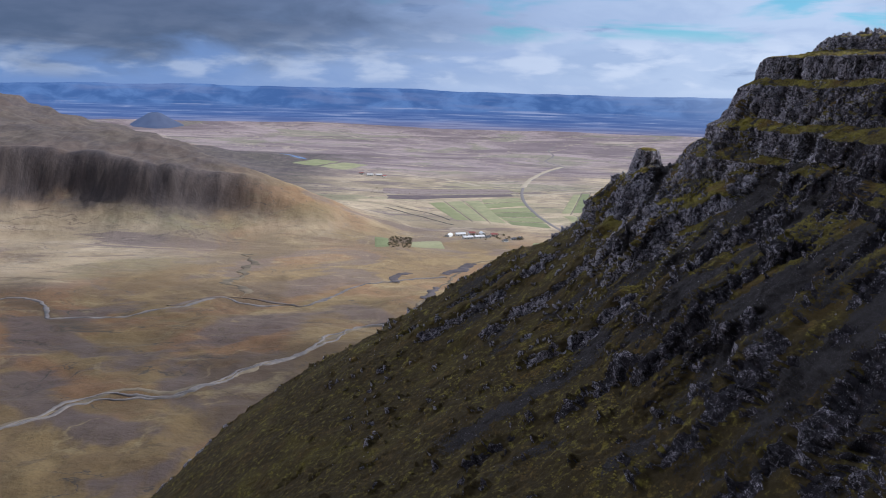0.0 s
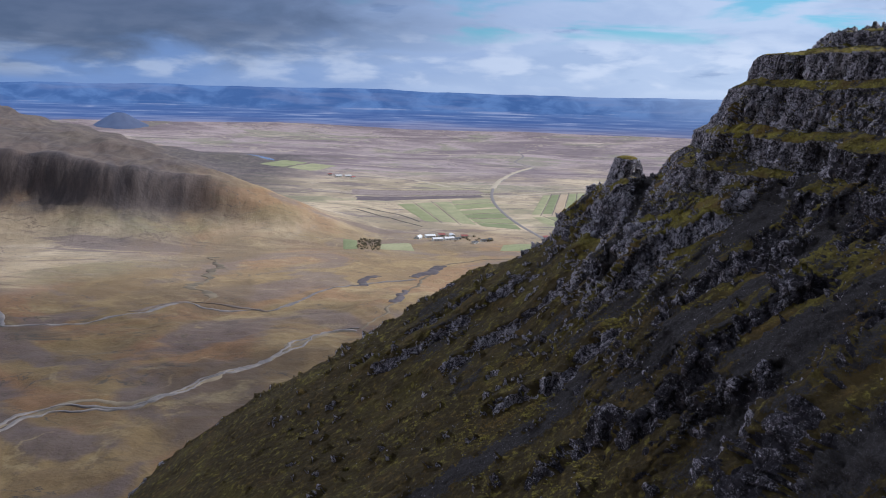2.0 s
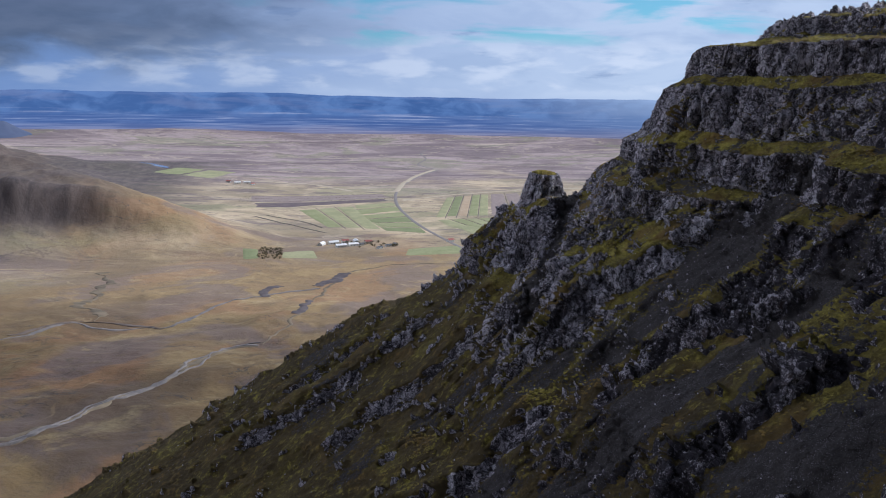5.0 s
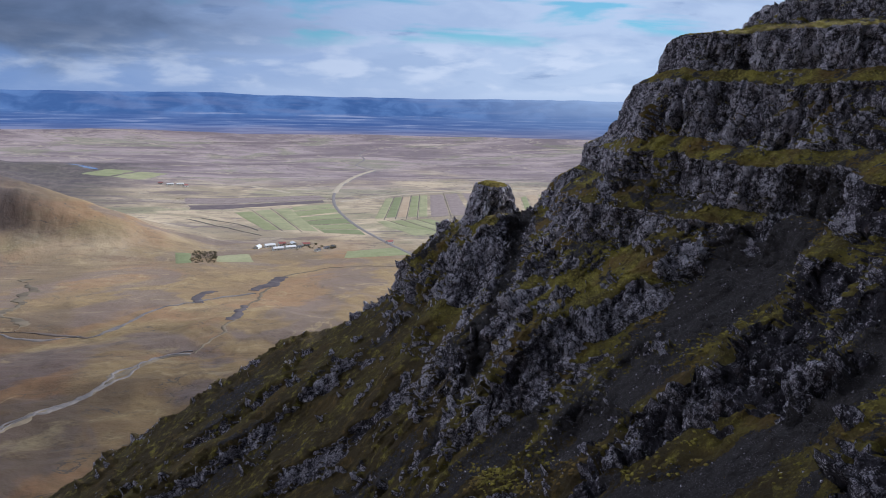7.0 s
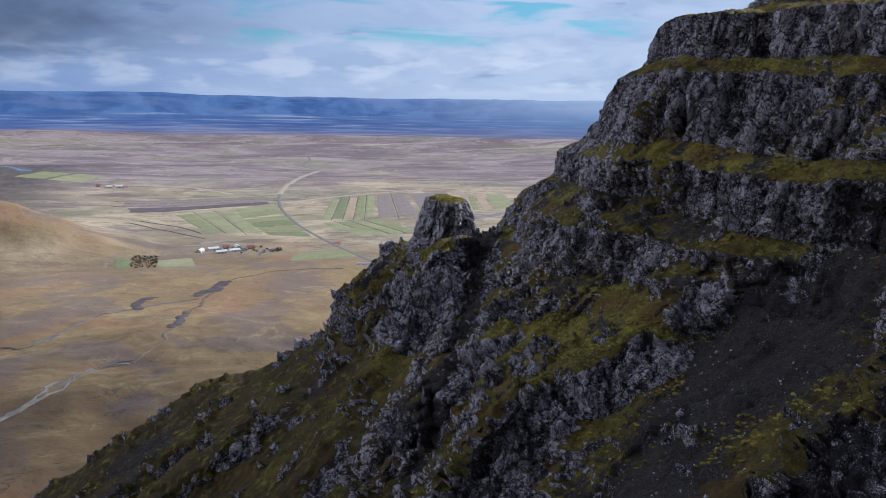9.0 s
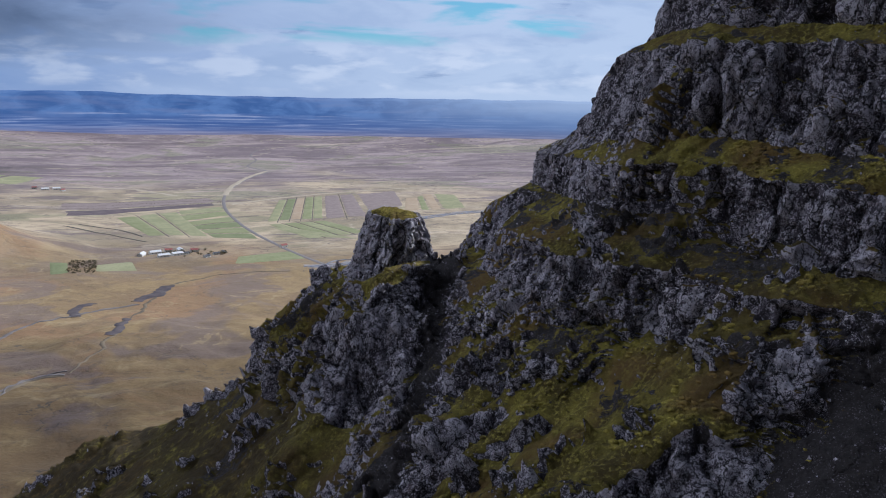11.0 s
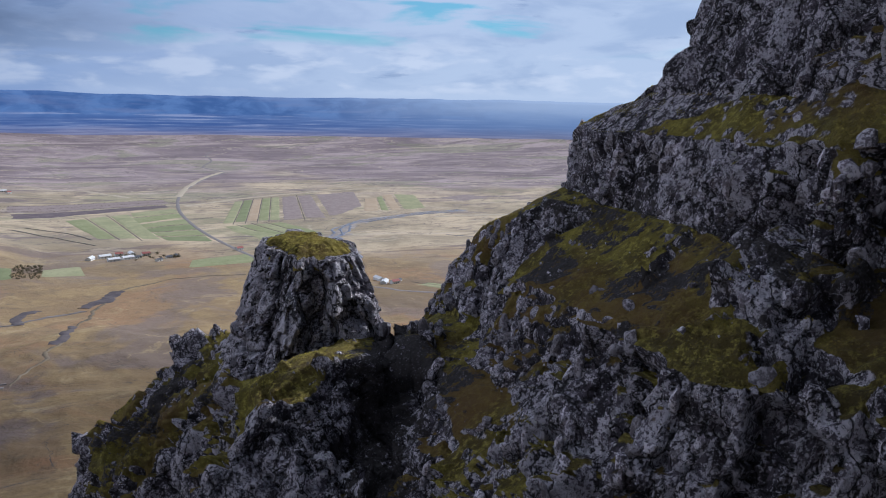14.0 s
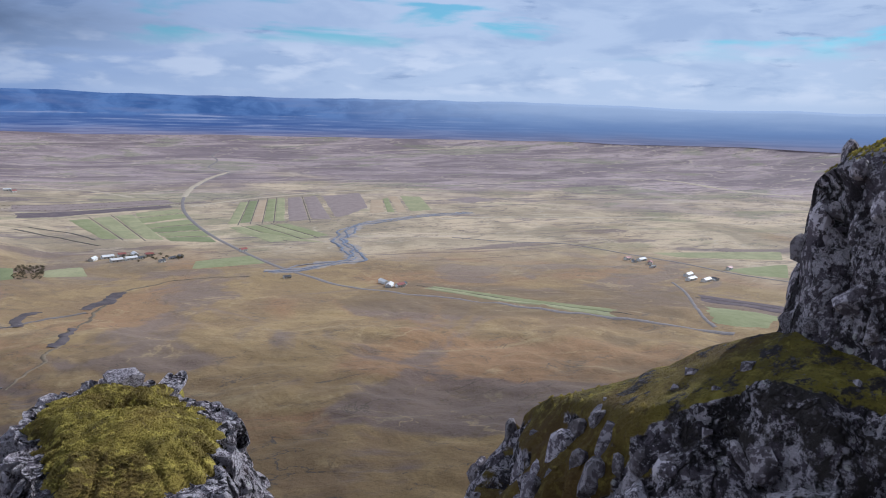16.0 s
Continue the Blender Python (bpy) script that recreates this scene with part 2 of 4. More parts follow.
def make_mountain():
    m, k, bsdf, at = material("basalt_and_moss")
    up = k.add("SeparateXYZ", Vector=k.add("NewGeometry").outputs["Normal"]).outputs[2]
    wobble = k.math("MULTIPLY", k.math("SUBTRACT", k.noise(at, 1.3, 6.0, 0.65), 0.5), 0.5)
    wide = k.math("MULTIPLY", k.math("SUBTRACT", k.noise(at, 0.12, 3.0), 0.5), 0.5)
    lush = k.add("Attribute", attribute_name="lush").outputs["Fac"]
    amount = k.math("ADD", k.math("ADD", k.math("ADD", k.math("MULTIPLY", up, 0.5), wobble), wide), lush)
    moss = k.step(amount, 0.64, 0.7)
    scree = k.add("Attribute", attribute_name="scree").outputs["Fac"]
    loose = k.mix(k.noise(at, 7.0, 5.0, 0.7), (0.016, 0.014, 0.015), (0.11, 0.095, 0.092))
    grit = k.math("MULTIPLY", k.step(k.cells(at, 11.0)[0], 0.38, 0.22), k.step(k.noise(at, 2.4, 6.0, 0.7), 0.42, 0.56))
    loose = k.mix(grit, loose, k.mix(k.noise(at, 11.0), (0.05, 0.045, 0.048), (0.3, 0.27, 0.285)))
    tatter = k.math("MULTIPLY", k.math("SUBTRACT", k.noise(at, 2.6, 7.0, 0.72), 0.5), 2.0)
    broken = k.math("ADD", scree, k.math("ADD", wobble, tatter))
    ground = k.mix(k.step(broken, 0.4, 0.62), rock_color(k, at, k.add("Attribute", attribute_name="pale").outputs["Fac"]), loose)
    moss = k.math("MULTIPLY", moss, k.step(broken, 0.66, 0.48))
    dry = k.add("Attribute", attribute_name="dry").outputs["Fac"]
    heath = k.mix(k.noise(at, 4.0, 6.0, 0.7), (0.02, 0.0145, 0.008), (0.115, 0.08, 0.028))
    color = k.mix(moss, ground, k.mix(k.math("MULTIPLY", dry, k.step(k.noise(at, 1.1, 5.0, 0.65), 0.3, 0.52)), moss_color(k, at), heath))
    fine = k.math("ADD", k.noise(at, 3.0, 8.0, 0.7), k.math("MULTIPLY", k.math("MULTIPLY", cracks(k, at), 0.7), k.math("SUBTRACT", 1.0, moss)))
    fine = k.math("ADD", fine, k.math("MULTIPLY", k.noise(at, 12.0, 6.0, 0.78), 0.45))
    finish(k, bsdf, color, 0.92, fine, 0.27, 1.0)
    return m


def make_stone():
    m, k, bsdf, at = material("loose_basalt")
    at = k.add("TexCoord").outputs["Object"]
    tint = k.add("ObjectInfo").outputs["Random"]
    isle = k.add("NewGeometry").outputs["Random Per Island"]
    c = k.mix(k.math("MULTIPLY", k.math("FRACT", k.math("ADD", tint, isle)), 0.8), rock_color(k, at, 0.55, False), (0.12, 0.106, 0.108))
    finish(k, bsdf, c, 0.92, k.noise(at, 9.0, 8.0, 0.75), 0.06, 1.0)
    return m


def make_turf():
    m, k, bsdf, at = material("moss")
    isle = k.add("NewGeometry").outputs["Random Per Island"]
    c = k.mix(k.math("MULTIPLY", isle, 0.2), moss_color(k, at), (0.2, 0.15, 0.035))
    finish(k, bsdf, c, 0.95, k.noise(at, 14.0, 5.0, 0.7), 0.06, 0.8)
    return m


def vein(k, at, scale, width, distort=0.8, detail=7.0):
    """Thin wandering lines, 1 on the line."""
    off = k.math("ABSOLUTE", k.math("SUBTRACT", k.noise(at, scale, detail, 0.55, distort), 0.5))
    return k.step(off, width, width * 0.25)


def make_valley():
    m, k, bsdf, at = material("heath")
    flat = k.scaled(at, (1.0, 1.0, 0.0))
    place = k.add("SeparateXYZ", Vector=at).outputs
    wide, mid, fine = k.noise(flat, 0.0022, 5.0, 0.6, 0.6), k.noise(flat, 0.011, 7.0, 0.62, 0.8), k.noise(flat, 0.07, 7.0, 0.68)
    # near moor: brown sedge, tan grass, rusty and grey patches
    c = k.mix(k.step(wide, 0.38, 0.62), (0.215, 0.147, 0.068), (0.18, 0.118, 0.066))
    c = k.mix(k.step(mid, 0.42, 0.66, 0.0, 0.6), c, (0.335, 0.24, 0.11))
    c = k.mix(k.step(k.noise(flat, 0.0036, 6.0, 0.56, 0.9), 0.5, 0.6, 0.0, 0.75), c, (0.25, 0.135, 0.07))
    c = k.mix(k.step(k.noise(flat, 0.0043, 7.0, 0.58, 1.2), 0.5, 0.58, 0.0, 0.85), c, (0.14, 0.105, 0.1))
    c = k.mix(k.step(k.noise(flat, 0.0027, 6.0, 0.58, 1.0), 0.53, 0.62, 0.0, 0.75), c, (0.12, 0.082, 0.05))
    c = k.mix(k.step(k.noise(k.scaled(flat, (1.0, 1.7, 1.0)), 0.008, 8.0, 0.68, 1.5), 0.56, 0.7, 0.0, 0.5), c, (0.37, 0.3, 0.165))
    c = k.mix(k.step(k.noise(flat, 0.016, 8.0, 0.7, 2.0), 0.58, 0.63, 0.0, 0.55), c, (0.13, 0.094, 0.062))
    c = k.mix(k.math("MULTIPLY", vein(k, flat, 0.0052, 0.012), k.step(mid, 0.46, 0.6, 0.0, 0.55)), c, (0.36, 0.275, 0.15))
    c = k.mix(k.math("MULTIPLY", vein(k, k.scaled(flat, (0.8, 1.3, 1.0)), 0.0085, 0.008, 1.2), k.step(mid, 0.54, 0.44)), c, (0.085, 0.07, 0.06))
    c = k.mix(k.step(fine, 0.5, 0.68, 0.0, 0.35), c, (0.14, 0.1, 0.05))
    c = k.mix(k.step(k.noise(flat, 0.28, 6.0, 0.72), 0.45, 0.7, 0.0, 0.35), c, (0.1, 0.075, 0.038))
    # cloud shade put into the colour: darker near, lighter and tanner far
    sunlit = k.step(k.math("ADD", k.math("ADD", place[1], k.math("MULTIPLY", place[0], 0.5)), k.math("MULTIPLY", k.math("SUBTRACT", wide, 0.5), 500.0)), 720.0, 1250.0)
    c = k.mix(sunlit, k.mix(1.0, c, (0.6, 0.6, 0.6), "MULTIPLY"), k.mix(0.2, k.mix(1.0, c, (1.22, 1.22, 1.26), "MULTIPLY"), (0.4, 0.3, 0.17)))
    # the plain: tan, green-grey, and a mauve that paints haze with distance
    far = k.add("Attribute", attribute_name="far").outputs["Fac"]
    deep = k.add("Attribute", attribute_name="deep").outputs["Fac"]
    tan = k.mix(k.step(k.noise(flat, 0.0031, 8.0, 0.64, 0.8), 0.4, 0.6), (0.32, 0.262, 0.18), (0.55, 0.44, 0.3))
    hazy_mauve = k.mix(k.step(k.noise(k.scaled(flat, (0.7, 1.4, 1.0)), 0.0022, 8.0, 0.64, 0.8), 0.38, 0.62), (0.2, 0.158, 0.17), (0.4, 0.322, 0.315))
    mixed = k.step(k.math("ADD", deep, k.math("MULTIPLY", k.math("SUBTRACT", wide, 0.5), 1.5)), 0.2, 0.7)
    plain = k.mix(mixed, tan, hazy_mauve)
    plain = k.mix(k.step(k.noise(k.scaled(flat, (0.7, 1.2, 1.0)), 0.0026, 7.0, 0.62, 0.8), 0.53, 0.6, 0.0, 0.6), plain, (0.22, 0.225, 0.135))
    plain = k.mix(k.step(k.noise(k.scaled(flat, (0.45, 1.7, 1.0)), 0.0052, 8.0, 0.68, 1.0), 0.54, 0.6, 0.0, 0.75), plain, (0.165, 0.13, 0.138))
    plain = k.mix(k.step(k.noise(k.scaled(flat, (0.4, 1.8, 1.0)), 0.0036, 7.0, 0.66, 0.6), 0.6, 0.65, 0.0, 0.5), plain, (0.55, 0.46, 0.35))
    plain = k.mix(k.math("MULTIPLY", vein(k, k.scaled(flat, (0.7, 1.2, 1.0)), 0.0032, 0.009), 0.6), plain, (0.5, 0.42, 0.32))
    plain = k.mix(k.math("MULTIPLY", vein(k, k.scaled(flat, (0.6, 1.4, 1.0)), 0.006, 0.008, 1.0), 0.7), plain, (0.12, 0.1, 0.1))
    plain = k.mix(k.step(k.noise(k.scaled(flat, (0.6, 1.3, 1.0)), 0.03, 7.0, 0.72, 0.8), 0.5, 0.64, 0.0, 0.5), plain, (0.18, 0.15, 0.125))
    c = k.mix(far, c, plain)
    # dark scarp rock, and shade painted over the tableland behind it
    rock_and_shade = k.add("Attribute", attribute_name="rock_and_shade").outputs["Fac"]
    streak = k.noise(k.scaled(flat, (1.6, 0.6, 1.0)), 0.02, 8.0, 0.68, 1.0)
    c = k.mix(k.math("MULTIPLY", rock_and_shade, 0.92), c, k.mix(k.step(streak, 0.4, 0.64), (0.06, 0.052, 0.058), (0.115, 0.095, 0.092)))
    finish(k, bsdf, c, 1.0, k.math("ADD", k.math("MULTIPLY", mid, 1.5), fine), 3.0, 0.6)
    return m


def make_ground(name, a, b, scale=0.05, rough_=1.0):
    m, k, bsdf, at = material(name)
    v = k.noise(at, scale, 6.0, 0.65)
    c = k.mix(k.step(v, 0.35, 0.65), a, b)
    c = k.mix(k.step(k.noise(k.scaled(at, (1.0, 0.4, 1.0)), scale * 7, 5.0, 0.7), 0.45, 0.7, 0.0, 0.35), c, tuple(0.6 * q for q in a))
    finish(k, bsdf, c, rough_)
    return m


MOUNTAIN, STONE, TURF, HEATH = make_mountain(), make_stone(), make_turf(), make_valley()

# ---- the valley: one sheet, drawn together towards the horizon ----
EYE = 289.0
MID = (17.0, 62.0)
NEAR, REACH = 3000.0, 1850.0


def bump(x, y, cx, cy, rx, ry, turn=0.0):
    c, s = math.cos(radians(turn)), math.sin(radians(turn))
    u, v = ((x - cx) * c + (y - cy) * s) / rx, (-(x - cx) * s + (y - cy) * c) / ry
    return np.exp(-(u * u + v * v))


def into_scarp(x, y):
    """Distance in from the foot of the tableland, and where its rim is a rock wall."""
    edge = 1500 + 26 * values(x / 190, 0 * x, 0, 21) + 2 * rough(x / 60, 0 * x, 0, 3, 24) + 60 * ease(x, -330, -120)
    return y - edge + 3 * rough(x / 60, y / 60, 0, 4, 23), ease(-x, 260, 470)


def relief(x, y):
    """Height of the valley before it is drawn together."""
    d = np.hypot(x - MID[0], y - MID[1])
    z = 34 * ease(-y, -1500, -500)
    hill = ease(d, 250, 500) * ease(-d, -1500, -900)
    z = z + hill * (7 * rough(x / 210, y / 210, 0, 4, 3) + 2.5 * rough(x / 45, y / 45, 0, 3, 9))
    # tableland with a dark scarp and a grassy nose
    into, wall = into_scarp(x, y)
    talus = np.clip(into / 170, 0, 1) ** 1.5 * (1 + 0.05 * rough(x / 45, y / 90, 0, 3, 26))
    inside = 0.5 * talus + 0.38 * (wall * ease(into, 135, 205) + (1 - wall) * ease(into, 110, 260)) + 0.12 * ease(into, 220, 460)
    top = np.interp(x, (-2600, -1200, -700, -420, -300, -230, -150, -60), (200, 190, 172, 132, 98, 74, 46, 0))
    z = z + inside * (top + 6 * rough(x / 90, y / 90, 0, 3, 27)) * (1 - ease(y + 0.55 * x, 1520, 1950) * 0.9)
    rise = 330 * bump(x, y, -2000, 2850, 850, 650, 8) * (1 + 0.12 * rough(x / 260, y / 260, 0, 4, 28))
    bench = rise / 32 + 0.3 * values(x / 300, y / 300, 0, 30)
    z = z + 0.35 * rise + 0.65 * 32 * np.maximum(np.floor(bench) + ease(bench - np.floor(bench), 0.45, 0.95) - 0.3, 0)
    z = z + ease(d, 4800, 7500) * 12 * np.maximum(rough(x / 900, y / 500, 0, 3, 29), -0.2)
    return z


def drawn(x, y, above=0.0):
    """Place on the sheet of a point of the plan."""
    x, y = np.asarray(x, float), np.asarray(y, float)
    d = np.hypot(x - MID[0], y - MID[1])
    r = np.where(d < NEAR, d, NEAR + REACH * (1 - np.exp(-np.maximum(d - NEAR, 0) / REACH)))
    q = r / np.maximum(d, 1e-6)
    return np.stack([MID[0] + (x - MID[0]) * q, MID[1] + (y - MID[1]) * q, EYE * (1 - q) + (relief(x, y) + above) * q], -1)


front = np.radians(np.arange(-52, 62, 0.13))
back = np.radians(np.arange(62, 308.1, 3.0))
angle = np.concatenate([front, back])
dist = np.concatenate([np.linspace(0.5, 420, 32), np.geomspace(425, 3000, 330), np.geomspace(3020, 40000, 130)])
X, Y = MID[0] + dist[:, None] * np.sin(angle)[None], MID[1] + dist[:, None] * np.cos(angle)[None]
sheet = drawn(X, Y)
tall = relief(X, Y)
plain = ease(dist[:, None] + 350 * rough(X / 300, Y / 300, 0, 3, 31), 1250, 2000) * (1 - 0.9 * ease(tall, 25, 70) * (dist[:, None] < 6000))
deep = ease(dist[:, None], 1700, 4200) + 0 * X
into, wall = into_scarp(X, Y)
scarp = wall * ease(into + 11 * rough(X / 70, Y / 26, 0, 5, 33, 0.6), 92, 150) * ease(-into + 14 * rough(X / 60, Y / 40, 0, 4, 35), -250, -205) * (dist[:, None] < 4200)
# plateau behind the rim darkened in place of cloud shadow
scarp = np.maximum(scarp, 0.9 * ease(-X, 240, 520) * ease(into + 20 * rough(X / 80, Y / 50, 0, 4, 36), 160, 230) * (dist[:, None] < 3600))
ground = tagged(new("ground", mesh_of("ground", sheet, grid_quads(*X.shape)[:, ::-1], HEATH, True, {"far": plain, "deep": deep, "rock_and_shade": scarp})), "wide brown heath valley with dry grass and low hills", "ground", kind="structure")

# far plain and mountains, haze and cloud shadow painted in as glowing colour
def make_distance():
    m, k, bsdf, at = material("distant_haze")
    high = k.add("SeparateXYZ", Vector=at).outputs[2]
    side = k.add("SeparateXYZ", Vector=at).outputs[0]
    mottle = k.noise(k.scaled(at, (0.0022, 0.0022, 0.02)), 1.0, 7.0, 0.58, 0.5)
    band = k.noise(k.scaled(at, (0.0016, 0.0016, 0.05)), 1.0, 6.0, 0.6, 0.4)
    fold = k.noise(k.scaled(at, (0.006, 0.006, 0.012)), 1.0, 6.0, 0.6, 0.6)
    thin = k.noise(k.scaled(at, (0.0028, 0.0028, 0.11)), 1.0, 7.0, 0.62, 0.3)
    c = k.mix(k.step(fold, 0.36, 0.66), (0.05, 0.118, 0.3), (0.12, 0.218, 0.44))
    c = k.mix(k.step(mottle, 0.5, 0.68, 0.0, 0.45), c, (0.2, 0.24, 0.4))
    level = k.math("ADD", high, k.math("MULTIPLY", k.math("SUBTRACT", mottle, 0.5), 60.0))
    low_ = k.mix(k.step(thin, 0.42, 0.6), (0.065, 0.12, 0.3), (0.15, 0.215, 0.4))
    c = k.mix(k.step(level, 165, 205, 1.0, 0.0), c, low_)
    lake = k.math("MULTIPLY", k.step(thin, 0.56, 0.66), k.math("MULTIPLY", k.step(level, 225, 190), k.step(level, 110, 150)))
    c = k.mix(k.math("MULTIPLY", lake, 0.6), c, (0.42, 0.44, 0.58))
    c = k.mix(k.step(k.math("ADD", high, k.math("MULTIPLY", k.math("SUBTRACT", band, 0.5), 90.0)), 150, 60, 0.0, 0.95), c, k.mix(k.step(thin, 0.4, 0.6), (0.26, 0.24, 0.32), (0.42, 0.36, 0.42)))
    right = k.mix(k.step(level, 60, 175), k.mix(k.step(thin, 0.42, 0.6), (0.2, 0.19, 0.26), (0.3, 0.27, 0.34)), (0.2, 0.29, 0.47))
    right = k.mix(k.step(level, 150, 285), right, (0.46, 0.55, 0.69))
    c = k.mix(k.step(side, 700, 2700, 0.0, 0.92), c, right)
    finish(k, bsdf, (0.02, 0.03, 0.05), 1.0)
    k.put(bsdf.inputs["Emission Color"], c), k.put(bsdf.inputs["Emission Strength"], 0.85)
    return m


def make_far_hill():
    m, k, bsdf, at = material("far_volcanic_hill")
    # haze put into the hill as a blue glow
    c = k.mix(k.noise(at, 0.03, 5.0, 0.6), (0.045, 0.072, 0.155), (0.09, 0.13, 0.235))
    finish(k, bsdf, (0.05, 0.05, 0.06), 1.0)
    k.put(bsdf.inputs["Emission Color"], c), k.put(bsdf.inputs["Emission Strength"], 0.8)
    return m


FAR_HILL = make_far_hill()
HAZE = make_distance()


def ridge(name, radius, base, deep, height, seed, lo, hi, wild=6.0):
    a = np.radians(np.arange(lo, hi, 0.1))
    deg = np.degrees(a)
    h = height(deg) + wild * rough(deg / 3, 0, 0, 4, seed)
    t = np.linspace(0, 1, 12)[:, None]
    r = radius - deep * (1 - t) + 0 * deg[None]
    V = np.stack([MID[0] + r * np.sin(a), MID[1] + r * np.cos(a), base + (h[None] - base) * t ** 0.8], -1)
    back_ = V[-1:].copy()
    back_[..., 2] = base
    back_[..., :2] = MID + (back_[..., :2] - MID) * 1.004
    V = np.concatenate([V, back_])
    return new(name, mesh_of(name, V, grid_quads(*V.shape[:2])[:, ::-1], HAZE))


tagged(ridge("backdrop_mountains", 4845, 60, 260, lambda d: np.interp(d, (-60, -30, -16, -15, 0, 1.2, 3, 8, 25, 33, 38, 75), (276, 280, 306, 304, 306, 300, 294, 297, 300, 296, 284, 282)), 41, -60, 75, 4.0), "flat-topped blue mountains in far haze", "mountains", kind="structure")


def cone(x, y, wide, high, seed):
    """A small volcanic hill."""
    a, t = np.linspace(0, 2 * math.pi, 49), np.linspace(0, 1, 10)[:, None]
    r = wide * (1 - 0.88 * t) * (1 + 0.1 * rough(np.cos(a)[None] * 2, np.sin(a)[None] * 2, t, 3, seed))
    c = drawn(np.array(x), np.array(y))
    V = np.stack([c[0] + r * np.cos(a), c[1] + r * np.sin(a), c[2] - 14 + high * t ** 1.1 * (1 - 0.06 * (t > 0.95)) + 0 * a], -1)
    foot = V[:1].copy()
    foot[..., :2] = c[:2] + (foot[..., :2] - c[:2]) * 1.5
    foot[..., 2] -= 70
    V = np.concatenate([foot, V])
    return tagged(new("backdrop_hill", mesh_of("backdrop_hill", V, grid_quads(*V.shape[:2]), FAR_HILL)), "dark blue volcanic cone far off on the plain", "hill", kind="structure")


cone(-2060, 6000, 150, 74, 3)
cone(-1640, 11500, 62, 46, 4)

# ---- the mountain: steps of basalt, ledges of moss, a spur running down to the valley ----
# height, and the place of that step across the slope at the stations along it
STATIONS = (40, 80, 91, 101, 110, 121, 131, 140)
LOW = [
    (150, -175, -175, -175, -175, -175, -175, -175, -175),
    (201, -66, -66, -65, -64, -64, -64, -64, -64),
    (219, -43, -43, -43, -43, -43, -43, -43.6, -44.6),
    (234, -19, -20, -20, -20, -20, -20, -22, -23.8),
    (242, -4, -6, -6.3, -6.5, -6.5, -6.8, -9.2, -12.2),
    (250, 8, 7, 6.5, 6, 6, 5.2, 2.4, -0.6),
    (258, 20, 19, 18.5, 17.2, 17.3, 16.5, 14.2, 11.2),
    (264, 26, 24, 23.3, 23.5, 22.5, 22.2, 21.6, 21),
    (268, 29, 26.5, 26.3, 28.6, 26, 25.3, 26, 25.2),
    (271.5, 32, 30, 31.4, 32, 28.5, 28, 29.8, 26)]
HIGH = [
    (274, 35, 33.8, 34.8, 34.6, 32, 30.2, 30.6, 28.4),
    (276.4, 38, 36.3, 37, 39, 35.6, 33.8, 31.6, 31),
    (278.6, 41, 39.2, 38.9, 42.6, 38.9, 35.8, 36.7, 37.6),
    (280.9, 43, 41, 40.5, 44.6, 40.2, 37.4, 38.5, 40),
    (281.9, 44.2, 42.2, 41.1, 45.9, 42.6, 39.2, 40.2, 43),
    (283, 44.9, 42.9, 41.8, 46.4, 43.3, 40.5, 41.65, 48),
    (285.2, 45.6, 43.6, 42.6, 46.6, 43.6, 41.2, 41.8, 51),
    (286.5, 49, 46.5, 45.8, 48.6, 46.2, 42.5, 43.1, 54),
    (291.3, 52, 49, 48.5, 51, 49.2, 44.8, 44.8, 56),
    (292.4, 56, 53, 52.5, 53.6, 51, 47, 46.6, 59),
    (295.4, 56.8, 53.8, 53.3, 54.4, 52, 48, 47.2, 60),
]
TOP = [(296.2, 62, 58, 57, 58.6, 57, 54.6, 54.4, 66), (298.1, 63, 59, 58, 59.8, 58, 55.8, 55.8, 66.4), (299.8, 74, 72, 70, 69, 68, 67, 66, 66), (301, 110, 110, 110, 110, 110, 110, 110, 110), (301, 200, 200, 200, 200, 200, 200, 200, 200)]
LEVELS = np.array(LOW + HIGH + TOP)
CREST_X = (-200, -70, -28, -6.5, 14, 20, 26, 31, 33.5, 36, 38.5, 40, 41.6, 42.4, 43.5, 44.6, 46.5, 48.5, 56, 66, 90, 200)
CREST_Y = (176, 168, 163.5, 161.5, 157.5, 151.5, 146.6, 144, 142, 135.6, 135.9, 135.5, 133.2, 131.6, 129.2, 128.2, 127, 125.6, 126.5, 127.5, 124, 110)


def spaced(*spans):
    return np.concatenate([np.arange(a, b, step) for a, b, step in spans])


length = np.concatenate([[0], np.cumsum(np.hypot(np.diff(LEVELS[:, 7]), np.diff(LEVELS[:, 0])))])
at_z = lambda z: float(np.interp(z, LEVELS[:, 0], length))
S = spaced((0, at_z(229), 1.6), (at_z(229), at_z(252), 0.3), (at_z(252), at_z(264), 0.22), (at_z(264), at_z(272), 0.13), (at_z(272), at_z(287), 0.09), (at_z(287), at_z(296.4), 0.13), (at_z(296.4), at_z(300.9), 0.25), (at_z(300.9), length[-1], 8.0))
Ys = spaced((-150, 20, 5.0), (20, 68, 0.4), (68, 106, 0.16), (106, 136, 0.1), (136, 150, 0.15), (150, 185, 0.4), (185, 330, 5.0))


GULLY = ((36.6, 134.4), (35.0, 130.6), (33.2, 126.6), (31.0, 122.4), (27.5, 117.5), (21.5, 111.5))


